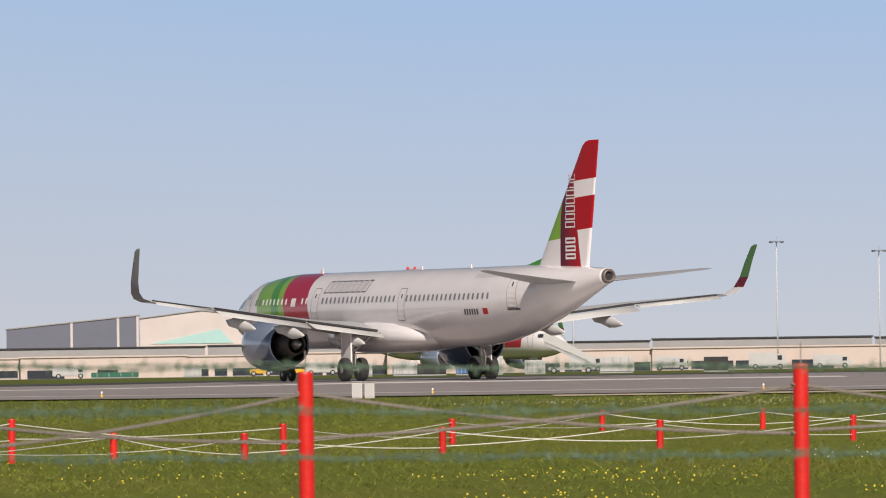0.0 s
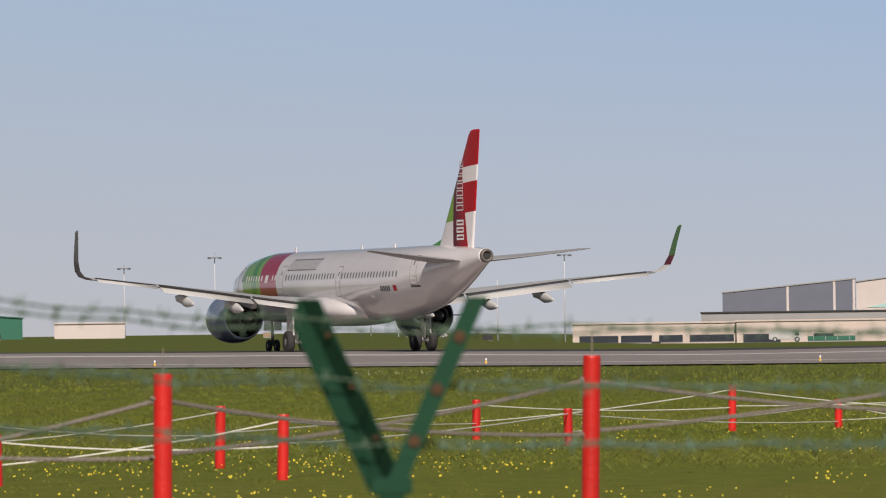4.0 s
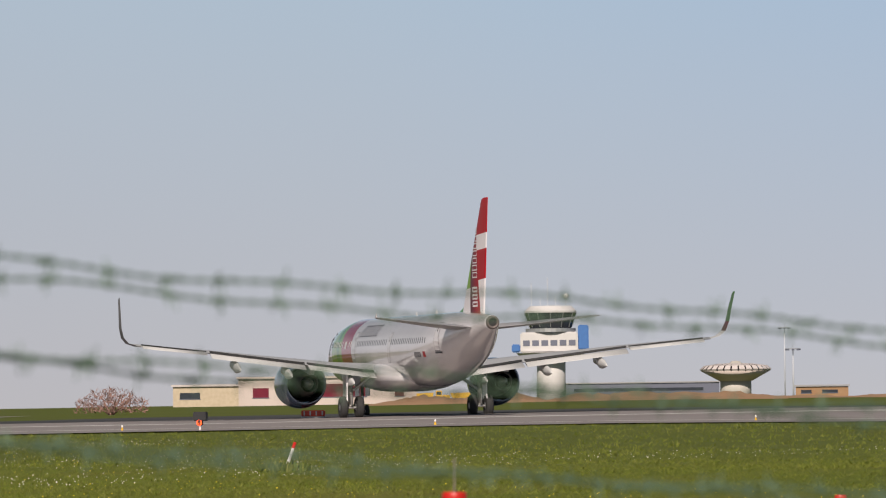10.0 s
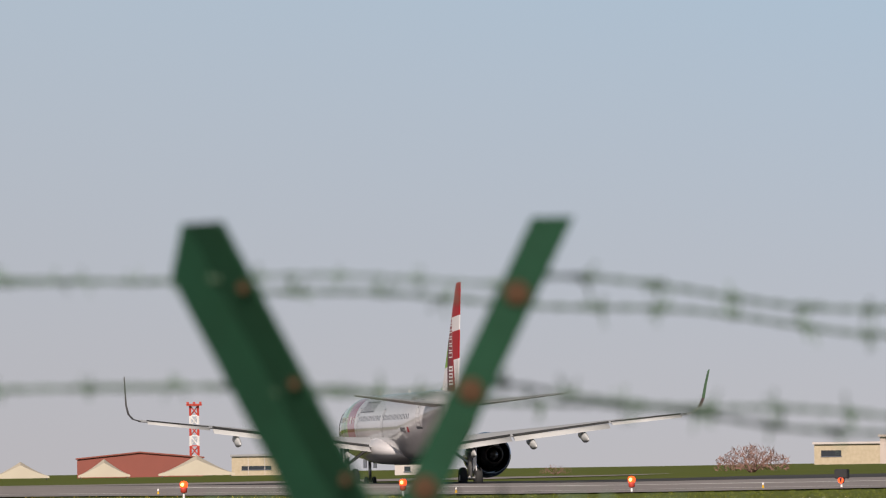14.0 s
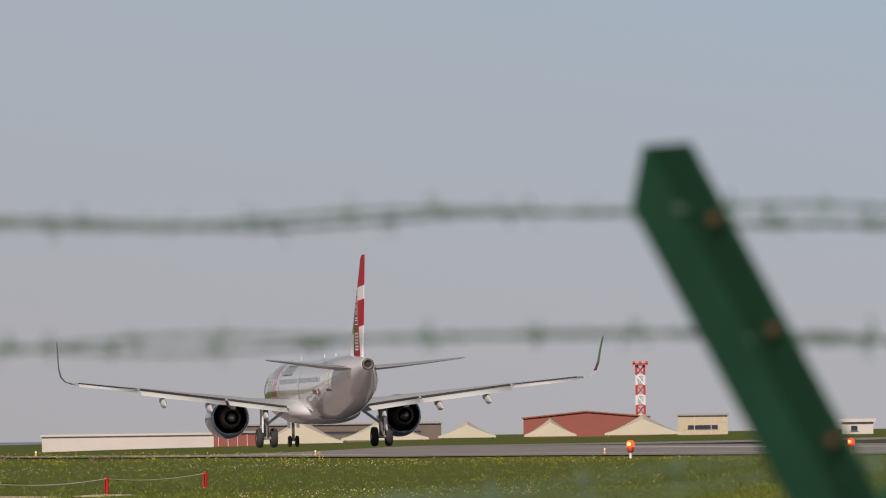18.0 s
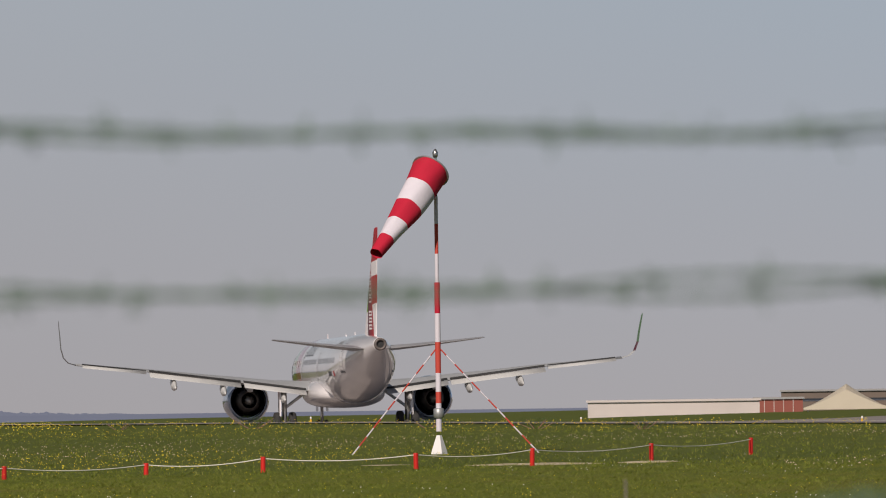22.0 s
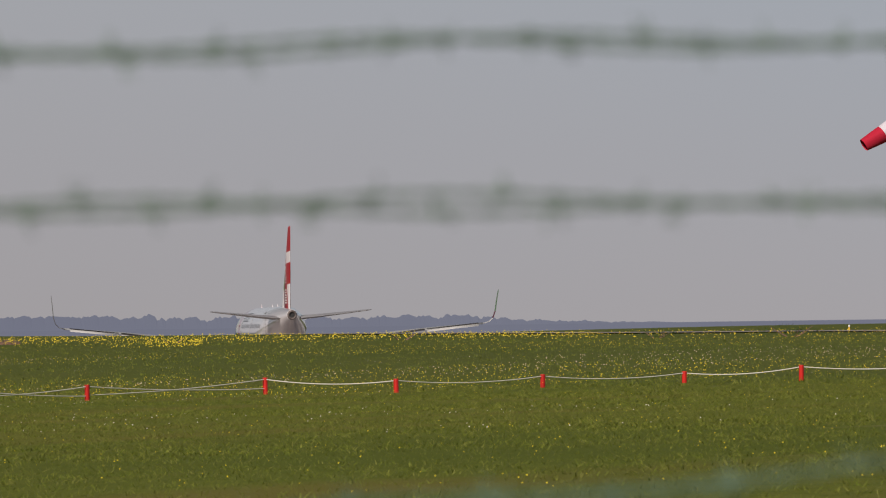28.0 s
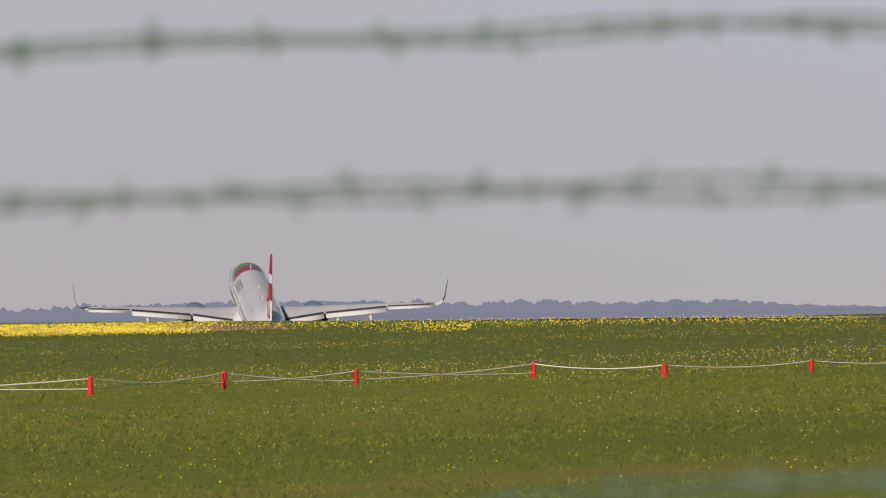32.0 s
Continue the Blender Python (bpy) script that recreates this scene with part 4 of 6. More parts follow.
# ---- security fence: vee tops and barbed wire ----
def vee_post(x, y, z, turn, half=.215, rise=.45, left=0.0):
    """Forked top of a fence post; z is the fork."""
    base = ground_z(x, y)
    p = empty("fence_post", pose(x, y, base, 0, 0, turn), "dark green steel fence post with forked top, rusty spots", "post", "fence posts")
    h = z - base
    part("upright", box(-.03, -.03, -.1, .03, .03, h - .02, .004), M_FENCE, p)
    part("fork_plate", box(-.05, -.035, h - .03, .05, .035, h + .012, .004), M_FENCE, p)
    tops = []
    for s in (-1, 1):
        wide = half + (left if s < 0 else 0)
        d = Vector((s * wide, 0, rise)).normalized()
        n = Vector((d.z, 0, -d.x))
        o, tip = Vector((s * .012, 0, h)), Vector((s * wide, 0, h + rise))
        w, t = .045, .005
        bm = bmesh.new()
        # angle iron: a flat leg towards the field and one standing off it
        def bar(q0, q1):
            """One leg of the angle between two corners of its section (across, depth)."""
            f = Vector((q1[0] - q0[0], q1[1] - q0[1])).normalized()
            e = Vector((-f.y, f.x)) * t
            ring = lambda c: [c + n * q[0] + Vector((0, q[1], 0)) for q in (q0, q1, (q1[0] + e.x, q1[1] + e.y), (q0[0] + e.x, q0[1] + e.y))]
            level = [p + d * (-.05 if s < 0 and (p - tip).dot(n) < -.02 else max(-.03, min(.014, (tip.z - p.z) / d.z))) for p in ring(tip)]
            loft([ring(o), level], bm)

        if s < 0:
            bar((-.002, .062), (.036, 0))
            bar((-.044, 0), (-.002, .062))
        else:
            bar((-w / 2, 0), (w / 2, 0))
            bar((w / 2 - t, t), (w / 2 - t, w))
        arm = part("fork_arm", bm, M_FENCE, p, "green angle-iron arm")
        for u in (.22, .5, .78):
            c = o.lerp(tip, u)
            dx, dy = (.024, .012) if s < 0 else (0, -.004)
            q = .007 if s < 0 else .0155
            part("rust_spot", turned(((c.y + dy - .002, .002), (c.y + dy - .0018, q * .8), (c.y + dy + .001, q)), 'Y', 12, (c.x + n.x * dx, 0, c.z + n.z * dx)), M_RUST, arm, "rusty wire hole")
        back = Vector((0, .075, 0))
        tops.append((p.matrix_basis @ (o + back), p.matrix_basis @ (tip + back)))
    return tops


def barb_shape(seed_v):
    """One barb: a short coil round the wire and four points."""
    rn = random.Random(seed_v)
    bm = rod((-.009, 0, 0), (.009, 0, 0), .0055, 6)
    for k in range(4):
        ang, x = rn.uniform(0, 6.28), .006 if k < 2 else -.006
        rod((x, 0, 0), (x + rn.uniform(-.01, .01), .024 * math.cos(ang), .024 * math.sin(ang)), .0017, 3, bm)
    me = bpy.data.meshes.new("barb")
    bm.to_mesh(me)
    bm.free()
    me.materials.append(M_WIRE)
    return me


BARBS = [barb_shape(k) for k in range(8)]


def barbed(p, q, name_seed, step=.105, thin=1.0):
    """One barbed wire: two twisted strands and its barbs."""
    rnd = random.Random(name_seed)
    length = (q - p).length
    d = (q - p).normalized()
    u = d.cross(Vector((0, 0, 1))).normalized()
    w = u.cross(d)
    line = sag_line(p, q, .012, max(4, int(length / .2)))
    wire = empty("barbed_wire", Matrix.Translation(p), "green coated barbed wire strung between fence posts", "barbed wire", "barbed wires")
    n = int(length / .012)

    def on(s):
        c = p.lerp(q, s) - Vector((0, 0, .012 * 4 * s * (1 - s)))
        return c + w * .006 * math.sin(s * length * 5.1 + name_seed) + w * .004 * math.sin(s * length * 13.7 + 2 * name_seed)
    for half in (0, math.pi):
        pts = []
        for k in range(n + 1):
            s = k / n
            ang = s * length * 95 + half
            pts.append(on(s) + (u * math.cos(ang) + w * math.sin(ang)) * .0022 - p)
        part("strand", tube(pts, .0018 * thin, 4), M_WIRE, wire)
    along = d.to_track_quat('X', 'Z').to_matrix().to_4x4()
    t = rnd.uniform(.02, step)
    while t < length - .02:
        barb = new("barb", rnd.choice(BARBS))
        barb.parent = wire
        barb.matrix_basis = Matrix.Translation(on(t / length) - p) @ along @ Matrix.Rotation(rnd.uniform(0, 6.28), 4, 'X') @ Matrix.Scale(thin, 4)
        t += step * rnd.uniform(.85, 1.15)


veeA = vee_post(3.9, 25.3, .86, -25)
veeB = vee_post(-2.17, 22.03, .93, 8)
veeC = vee_post(-4.7, 18.9, 1.185, 20, .215, .415, .012)
veeD = vee_post(-9.2, 16.9, 1.19, 35)
LEVELS = (.2, .52, .83)
seed = 1
for one, two in ((veeA, veeB), (veeB, veeC), (veeC, veeD)):
    for s in (0, 1):
        for lv in LEVELS:
            p = one[s][0].lerp(one[s][1], lv)
            q = two[s][0].lerp(two[s][1], lv if two is not veeD or lv > .3 else -.7)
            barbed(p, q, seed, thin=.72 if two is veeD else 1.0)
            seed += 1


# ---- windsock ----
def build_windsock():
    x, y = -94.7, 186.45
    z = ground_z(x, y)
    ws = empty("windsock", pose(x, y, z), "red and white windsock on a striped guyed pole", "windsock")
    part("base_block", loft([[(-q, -q, h), (q, -q, h), (q, q, h), (-q, q, h)] for q, h in ((.17, -.05), (.15, .08), (.05, .5))]), M_LWHITE, ws, "white flared pole foot")
    zz, k = .6, 0
    top = 7.9
    bands = [.75, .3, .5, .82, .76, .82, .76, .79, .73, .55, .7]
    cols = [M_CLOTHW, M_MASTR, M_CLOTHW, M_MASTR, M_CLOTHW, M_CLOTHR, M_CLOTHW, M_MASTR, M_CLOTHW, M_DARK, M_METAL]
    for h, m in zip(bands, cols):
        h = min(h, top - zz)
        r = .075 if zz < 3.9 else .05 if zz < 6.8 else .04
        if h > 0:
            part("pole_band", turned(((zz, r), (zz + h, r)), 'Z', 14), m, ws, smooth=False)
        zz += h
    part("pole_cap", turned(((7.86, .05), (7.91, .07), (7.99, .08), (8.04, .05), (8.09, .02)), 'Z', 14), M_METAL, ws, "metal pole cap", True)
    part("lamp_box", turned(((.95, .1), (.98, .14), (1.2, .14), (1.22, .1)), 'Z', 14), M_STEEL, ws, "grey lamp housing", True)
    for gx, gy in ((-2.3, -.6), (2.4, 1.1)):
        n = 12
        a, b = Vector((0, 0, 2.85)), Vector((gx, gy, ground_z(x + gx, y + gy) - z))
        for i in range(n):
            part("guy_segment", rod(a.lerp(b, i / n), a.lerp(b, (i + 1) / n), .02, 6), M_CLOTHW if i % 2 else M_MASTR, ws)
    sock = part("sock_hoop", turned(((-.02, .5), (-.02, .53), (.02, .53), (.02, .5)), 'Z', 28), M_STEEL, ws, "hoop of the windsock mouth")
    prof = [(0, .5), (.74, .45), (1.44, .38), (2.1, .3), (2.72, .225), (3.32, .17)]
    for i, ((a, ra), (b, rb)) in enumerate(zip(prof, prof[1:])):
        rings = []
        for j in range(5):
            u = j / 4
            h, r = a + (b - a) * u, ra + (rb - ra) * u
            sag = -.05 * math.sin(h * 1.1)
            rings.append([(r * math.cos(q) * (1 + .05 * math.sin(3 * q + h * 2.3)), r * math.sin(q) * (1 + .05 * math.sin(4 * q + h * 3)) + sag, -h) for q in [2 * math.pi * c / 28 for c in range(28)]])
        part("cloth_band", loft(rings, cap=False), M_CLOTHR if i % 2 == 0 else M_CLOTHW, sock, "red cloth band" if i % 2 == 0 else "white cloth band", True)
    return sock


sock = build_windsock()


def sock_pose(angle, share):
    """The cloth's hang: degrees from plumb across the view, and the share of its length seen."""
    v = radians(28)
    left, away = Vector((-math.cos(v), -math.sin(v), 0)), Vector((-math.sin(v), math.cos(v), 0))
    d = (left * math.sin(radians(angle)) - Vector((0, 0, 1)) * math.cos(radians(angle))) * share - away * math.sqrt(max(0, 1 - share * share))
    q = d.to_track_quat('-Z', 'Y').to_matrix().to_4x4()
    hinge = Vector((0, 0, 7.5)) + Vector((d.x, d.y, 0)).normalized() * .22
    return Matrix.Translation(hinge) @ q


# ---- lights and small airfield things ----
def approach_light(x, y, hood):
    z = ground_z(x, y)
    o = empty("approach_light", pose(x, y, z - .22), "white stake with a lit red airfield lamp" if not hood else "airfield lamp with a black hood on a white stake", "airfield light", "approach lights")
    part("stake", turned(((-.1, .05), (.42, .045), (.44, .06)), 'Z', 12), M_LWHITE, o, smooth=False)
    part("lamp_body", turned(((.44, .07), (.47, .12), (.6, .13), (.66, .12)), 'Z', 16), M_DARK if hood else M_MASTR, o, smooth=True)
    if hood:
        part("hood", box(-.27, -.1, .62, .27, .25, 1.0, .03), M_DARK, o, "black square hood")
        part("lens", turned(((-.12, .03), (-.11, .12)), 'Y', 16, (0, 0, .55)), M_LAMP, o, "glowing red lens")
    else:
        part("lens", turned(((.62, .1), (.68, .145), (.8, .15), (.88, .1), (.9, .02)), 'Z', 16), M_LAMP, o, "glowing red lens", True)
        part("bulb", turned(((-.155, .02), (-.15, .07)), 'Y', 12, (0, 0, .76)), M_LAMPC, o, "bright bulb core")


for az, r, hood in ((16.87, 310, True), (18.43, 305, False), (20.13, 300, False), (21.75, 290, False)):
    approach_light(*polar(az, r), hood)


def edge_light(x, y):
    z = ground_z(x, y) + .05
    o = empty("runway_edge_light", pose(x, y, z), "small runway edge light with a clear globe", "airfield light", "runway edge lights")
    part("foot", turned(((-.02, .06), (.03, .05), (.12, .03)), 'Z', 10), M_YELLOW, o)
    part("globe", turned(((.12, .03), (.15, .045), (.2, .04), (.23, .01)), 'Z', 12), M_LWHITE, o, smooth=True)


for k in range(16):
    edge_light(40 - 13.5 * k, 302)


def marker_stick():
    x, y = -41.1, 144
    z = ground_z(x, y)
    o = empty("marker_stake", pose(x, y, z, 0, 20, 17), "leaning white stake with a red tip among weeds", "stake")
    part("stake", rod((0, 0, -.1), (0, 0, .48), .03, 10), M_LWHITE, o)
    part("tip", rod((0, 0, .48), (0, 0, .6), .031, 10), M_POST, o, "red tip")
    bm = bmesh.new()
    rnd = random.Random(4)
    for k in range(260):
        a, r = rnd.uniform(0, 6.28), rnd.uniform(0, .5)
        h = rnd.uniform(.06, .26) * (1 - r * .8)
        c = Vector((r * math.cos(a), r * math.sin(a), 0))
        t = c + Vector((rnd.uniform(-.1, .1), rnd.uniform(-.1, .1), h))
        w = Vector((rnd.uniform(-.03, .03), rnd.uniform(-.03, .03), .01))
        bm.faces.new([bm.verts.new(c - w), bm.verts.new(c + w), bm.verts.new(t + w * .6), bm.verts.new(t - w * .6)])
    tagged(part("weed_clump", bm, M_BLADE, m=pose(x, y, z)), "low clump of weeds round a stake", "weeds", kind="stuff")


marker_stick()


def utility_boxes():
    x, y = -2.69, 243
    z = ground_z(x, y)
    o = empty("utility_cabinet", pose(x, y, z), "two pale utility cabinets on short legs in the grass", "cabinet")
    for k, (x0, x1, h) in enumerate(((-.36, -.02, .68), (.06, .38, .66))):
        c = part("cabinet_body", box(x0, -.15, .14, x1, .15, h, .015), M_WALL, o, "pale cabinet")
        part("cabinet_door", box(x0 + .03, -.162, .18, x1 - .03, -.148, h - .04, .004), M_VAN, c)
        part("roof_lip", box(x0 - .02, -.18, h, x1 + .02, .17, h + .025, .005), M_STEEL, c)
        for u in (x0 + .05, x1 - .05):
            part("leg", rod((u, 0, -.05), (u, 0, .15), .025, 8), M_YELLOW if k == 0 else M_STEEL, c)


utility_boxes()


# ---- the far side of the field ----
def facing(az, r):
    x, y = polar(az, r)
    return pose(x, y, ground_z(x, y), 0, 0, az)


def block(name, az, r, w, top, deep, wall, roof, label, windows=(), category="building", joints=0, gable=0.0, glass=None, turn=0):
    """A flat-fronted building; its front looks back along the bearing. windows: (x0, x1, z0, z1) shares of the front."""
    g = ground_z(*polar(az, r))
    h = top - g
    o = empty(name, facing(az, r) @ pose(0, 0, 0, 0, 0, turn), label, category)
    rings = []
    for yy in (0, deep):
        ring = [(-w / 2, yy, -.5), (w / 2, yy, -.5), (w / 2, yy, h)]
        if gable:
            ring.append((0, yy, h + gable))
        rings.append(ring + [(-w / 2, yy, h)])
    part("wall", loft(rings), wall, o)
    rings = []
    for yy in (-.4, deep + .4):
        if gable:
            rings.append([(-w / 2 - .3, yy, h + .02), (0, yy, h + gable + .02), (w / 2 + .3, yy, h + .02), (w / 2 + .3, yy, h + .3), (0, yy, h + gable + .3), (-w / 2 - .3, yy, h + .3)])
        else:
            rings.append([(-w / 2 - .3, yy, h + .02), (w / 2 + .3, yy, h + .02), (w / 2 + .3, yy, h + .4), (-w / 2 - .3, yy, h + .4)])
    part("roof", loft(rings), roof, o)
    for k in range(joints):
        u = -w / 2 + w * (k + 1) / (joints + 1)
        part("wall_joint", box(u - w * .006, -.12, 0, u + w * .006, .0, h - .05), M_WALL if wall is not M_WALL else M_PANEL, o)
    for x0, x1, z0, z1 in windows:
        win = part("window", box(-w / 2 + x0 * w, -.06, z0 * h, -w / 2 + x1 * w, .05, z1 * h), glass or M_GLASS, o)
        part("window_frame", box(-w / 2 + x0 * w - .1, -.1, z0 * h - .12, -w / 2 + x1 * w + .1, -.0, z0 * h - .002), M_PANEL, win)
    return o


def sloped_hangar(az, r, w, low, high):
    """A clad hangar with one raking roof edge and pale upright joints."""
    g = ground_z(*polar(az, r))
    a, b = low - g, high - g
    o = empty("cargo_hangar", facing(az, r), "grey clad hangar with pale joints and a raking roof", "building")
    part("wall", loft([[(-w / 2, y, -.5), (w / 2, y, -.5), (w / 2, y, b), (-w / 2, y, a)] for y in (0, 40)]), M_PANEL, o)
    part("roof", loft([[(-w / 2 - .3, y, a + .02), (w / 2 + .3, y, b + .02), (w / 2 + .3, y, b + .35), (-w / 2 - .3, y, a + .35)] for y in (-.3, 40.3)]), M_ROOF, o)
    for u in (-.01, .34, .487):
        part("wall_joint", box(u * w - .35, -.15, 0, u * w + .35, -.01, a + (b - a) * (u + .5) - .1), M_WALL, o)
    for u, h in ((-.34, .35), (.37, .45)):
        part("vent_stack", box(u * w - .3, -1.5, 0, u * w + .3, -.9, a * (.5 + h * .3), .05), M_MASTG, o)


FAR_T = 1900
rnd = random.Random(11)
# terminal front in lengths, each with its strip of glazing
az = -6.2
k = 0
while az < 3.7:
    w = rnd.choice((26, 34, 42))
    step = math.degrees(w / FAR_T)
    wins = []
    u = .04
    while u < .9:
        v = rnd.uniform(.12, .3)
        wins.append((u, min(u + v, .97), .2 if k % 2 else .16, .5))
        u += v + rnd.uniform(.015, .06)
    if k % 3 == 2:
        wins = wins[::2]
    block("terminal_hall", az + step / 2, FAR_T + rnd.uniform(-6, 6), w + .5, 2.3 + rnd.choice((0, .2, -.2)), 22, M_CREAM, M_CREAM, "long low white terminal hall with dark glazing", wins)
    az += step
    k += 1
for k in range(6):
    a0, w, top = 2.7 - 1.72 * k, 57.5, (4.6, 4.8, 4.5, 4.9, 4.6, 4.7)[k]
    block("terminal_roof_hall", a0, FAR_T + 40, w, top, 30, M_ROOF, M_TAR, "grey roofed terminal hall behind the front", ())
sloped_hangar(2.87, 2120, 38, 10.6, 14.2)
o = block("maintenance_hangar", 1.87, 2150, 36, 13.4, 50, M_WALL, M_ROOF, "large white hangar with a teal gable window", (), gable=2.2)
g = 13.4 - ground_z(*polar(1.87, 2150))
part("gable_glazing", loft([[(-15, -.2, g * .58), (9, -.2, g * .58), (5, -.2, g * .82)], [(-15, .1, g * .58), (9, .1, g * .58), (5, .1, g * .82)]]), M_TEAL, o, "pale teal slanted glazing")


def apron_canopy(az, r, w, top):
    """A thin raking roof on slim posts."""
    g = ground_z(*polar(az, r))
    h = top - g
    o = empty("apron_canopy", facing(az, r), "thin dark raking canopy on slim posts", "canopy")
    part("roof", loft([[(-w / 2, y, h - 1.2), (w * .1, y, h), (w / 2, y, h - .25), (w / 2, y, h - .5), (w * .1, y, h - .35), (-w / 2, y, h - 1.5)] for y in (0, 7)]), M_TAR, o)
    for u in (-.42, -.3, .1, .38):
        part("post", rod((u * w, .5, -.3), (u * w, .5, h - 1.1), .12, 8), M_MASTG, o)


apron_canopy(5.66, 1700, 16, 5.0)
block("green_hangar", 9.36, 1800, 36, 5.4, 40, M_GHANGAR, M_GHANGAR, "low dark green clad hangar", ((.44, .5, 0, .6),), gable=1.4, glass=M_WALL)
block("white_shed", 8.27, 1790, 17, 3.9, 14, M_WALL, M_WALL, "low white shed beside a green hangar", ())
block("field_office", 12.33, 1700, 12, 3.6, 10, M_EARTH, M_ROOF, "low brown field office", ((.1, .3, .4, .7), (.5, .8, .4, .7)))
block("long_office", 16.12, 1300, 31, 5.7, 14, M_CREAM, M_CREAM, "long cream single-storey building with maroon windows", ((.08, .17, .3, .66), (.25, .31, .25, .75), (.41, .72, .3, .78), (.88, .93, .3, .7)), glass=M_MAROON)
block("side_office", 17.05, 1330, 12, 4.6, 10, M_SAND, M_WALL, "low tan building beyond the runway", ((.1, .4, .4, .7),))
block("small_hut", 20.36, 900, 3.8, 2.0, 3, M_WALL, M_WALL, "small pale hut beyond the runway", ((.3, .5, .3, .7),))
block("low_far_wall", 13.75, 2300, 50, 6.2, 8, M_PANEL, M_ROOF, "low grey building beyond the tower", ((.1, .9, .5, .7),))
block("red_roof_hall", 22.5, 1600, 27, 4.2, 20, M_REDROOF, M_REDROOF, "low hall with a red roof", (), gable=1.3)
block("brown_hall", 24.4, 1520, 42, 3.4, 12, M_BROWN, M_ROOF, "long low brown hall behind the tents", ((.1, .9, .5, .62),))
block("far_depot", 21.6, 1500, 10, 4.2, 10, M_SAND, M_ROOF, "tan depot building beyond the runway", ((.2, .8, .3, .5),), joints=2)
block("rusty_shed", 25.2, 1400, 9, 1.9, 6, M_REDROOF, M_ROOF, "reddish far shed with posts", (), joints=4)
block("white_screen_wall", 26.0, 1350, 31, 1.7, 3, M_WALL, M_WALL, "long low white screen wall", ())


def tent(az, r, w, top):
    g = ground_z(*polar(az, r))
    h = top - g
    o = empty("membrane_tent", facing(az, r), "cream pointed membrane tent roof", "tent", "tents")
    rings = []
    for yy, q in ((-6, .75), (-3, .93), (0, 1), (3, .93), (6, .75)):
        ring = []
        for k in range(13):
            u = k / 12 * 2 - 1
            ring.append((u * w / 2, yy, .5 + (h - .5) * q * (1 - abs(u)) ** 1.25 * (1.0) + .15))
        rings.append(ring + [(w / 2, yy, .3), (-w / 2, yy, .3)])
    part("membrane", loft(rings), M_TENT, o, smooth=False)
    for k in (-1, 1):
        part("tent_post", rod((k * w * .45, -5, -.3), (k * w * .45, -5, .7), .1, 8), M_STEEL, o)


for a0, w, top in ((24.68, 15.6, 4.4), (24.03, 16, 4.4), (23.4, 10.5, 3.4), (22.05, 14, 4.2), (22.76, 9.5, 3.7)):
    tent(a0, 1370, w, top)


def flood_mast(az, r, top, head=True):
    g = ground_z(*polar(az, r))
    h = top - g
    o = empty("floodlight_mast", facing(az, r), "slim grey apron floodlight mast", "mast", "floodlight masts")
    part("shaft", turned(((-.3, .2), (h * .5, .15), (h - .3, .1)), 'Z', 12), M_MASTG, o, smooth=True)
    if head:
        part("ring_platform", turned(((h - .5, .3), (h - .45, 1.6), (h - .3, 1.7), (h - .2, .4)), 'Z', 16), M_MASTG, o, "round lamp platform")
        for k in range(8):
            q = 2 * math.pi * k / 8
            part("floodlight", box(1.55 * math.cos(q) - .3, 1.55 * math.sin(q) - .25, h - .75, 1.55 * math.cos(q) + .3, 1.55 * math.sin(q) + .25, h - .35, .05), M_PANEL, o)
        part("spike", rod((0, 0, h - .3), (0, 0, h + .8), .05, 6), M_STEEL, o)


for a0, r, top, hd in ((-2.58, 1800, 28.5, True), (-3.37, 1800, 26, True), (-1.0, 1720, 22.6, True), (4.6, 1850, 20, True), (5.12, 1800, 13.5, False), (6.1, 1750, 11.5, True), (12.55, 1750, 13, True), (12.62, 2180, 22, True), (7.3, 1900, 21, True), (8.0, 1950, 19, True)):
    flood_mast(a0, r, top, hd)


def lattice_mast(az, r, top, w):
    g = ground_z(*polar(az, r))
    h = top - g
    o = empty("lattice_mast", facing(az, r), "red and white banded steel lattice mast", "mast", "lattice masts")
    n = 7
    for k in range(n):
        z0, z1 = h * k / n, h * (k + 1) / n
        paint = M_MASTR if (n - k) % 2 else M_LWHITE
        q = w / 2
        for sx in (-1, 1):
            for sy in (-1, 1):
                part("corner_leg", rod((sx * q, sy * q, z0), (sx * q, sy * q, z1), w * .15, 5), paint, o)
            part("brace", rod((sx * q, -q, z0), (-sx * q, -q, z1), w * .1, 4), paint, o)
            part("brace", rod((sx * q, q, z0), (-sx * q, q, z1), w * .1, 4), paint, o)
            part("brace", rod((-q, sx * q, z0), (q, sx * q, z1), w * .1, 4), paint, o)
        part("brace", rod((-q, -q, z1), (q, -q, z1), w * .1, 4), paint, o)
    part("mast_platform", box(-w, -w, h, w, w, h + w * .25, .02), M_MASTR, o)
    for sx in (-1, 0, 1):
        part("lamp_head", box(sx * w * .8 - .3, -w - .2, h + w * .2, sx * w * .8 + .3, -w + .4, h + w * .5, .05), M_MASTR, o)


lattice_mast(.22, 1700, 21, 2.0)
lattice_mast(22.09, 1800, 17.2, 1.9)


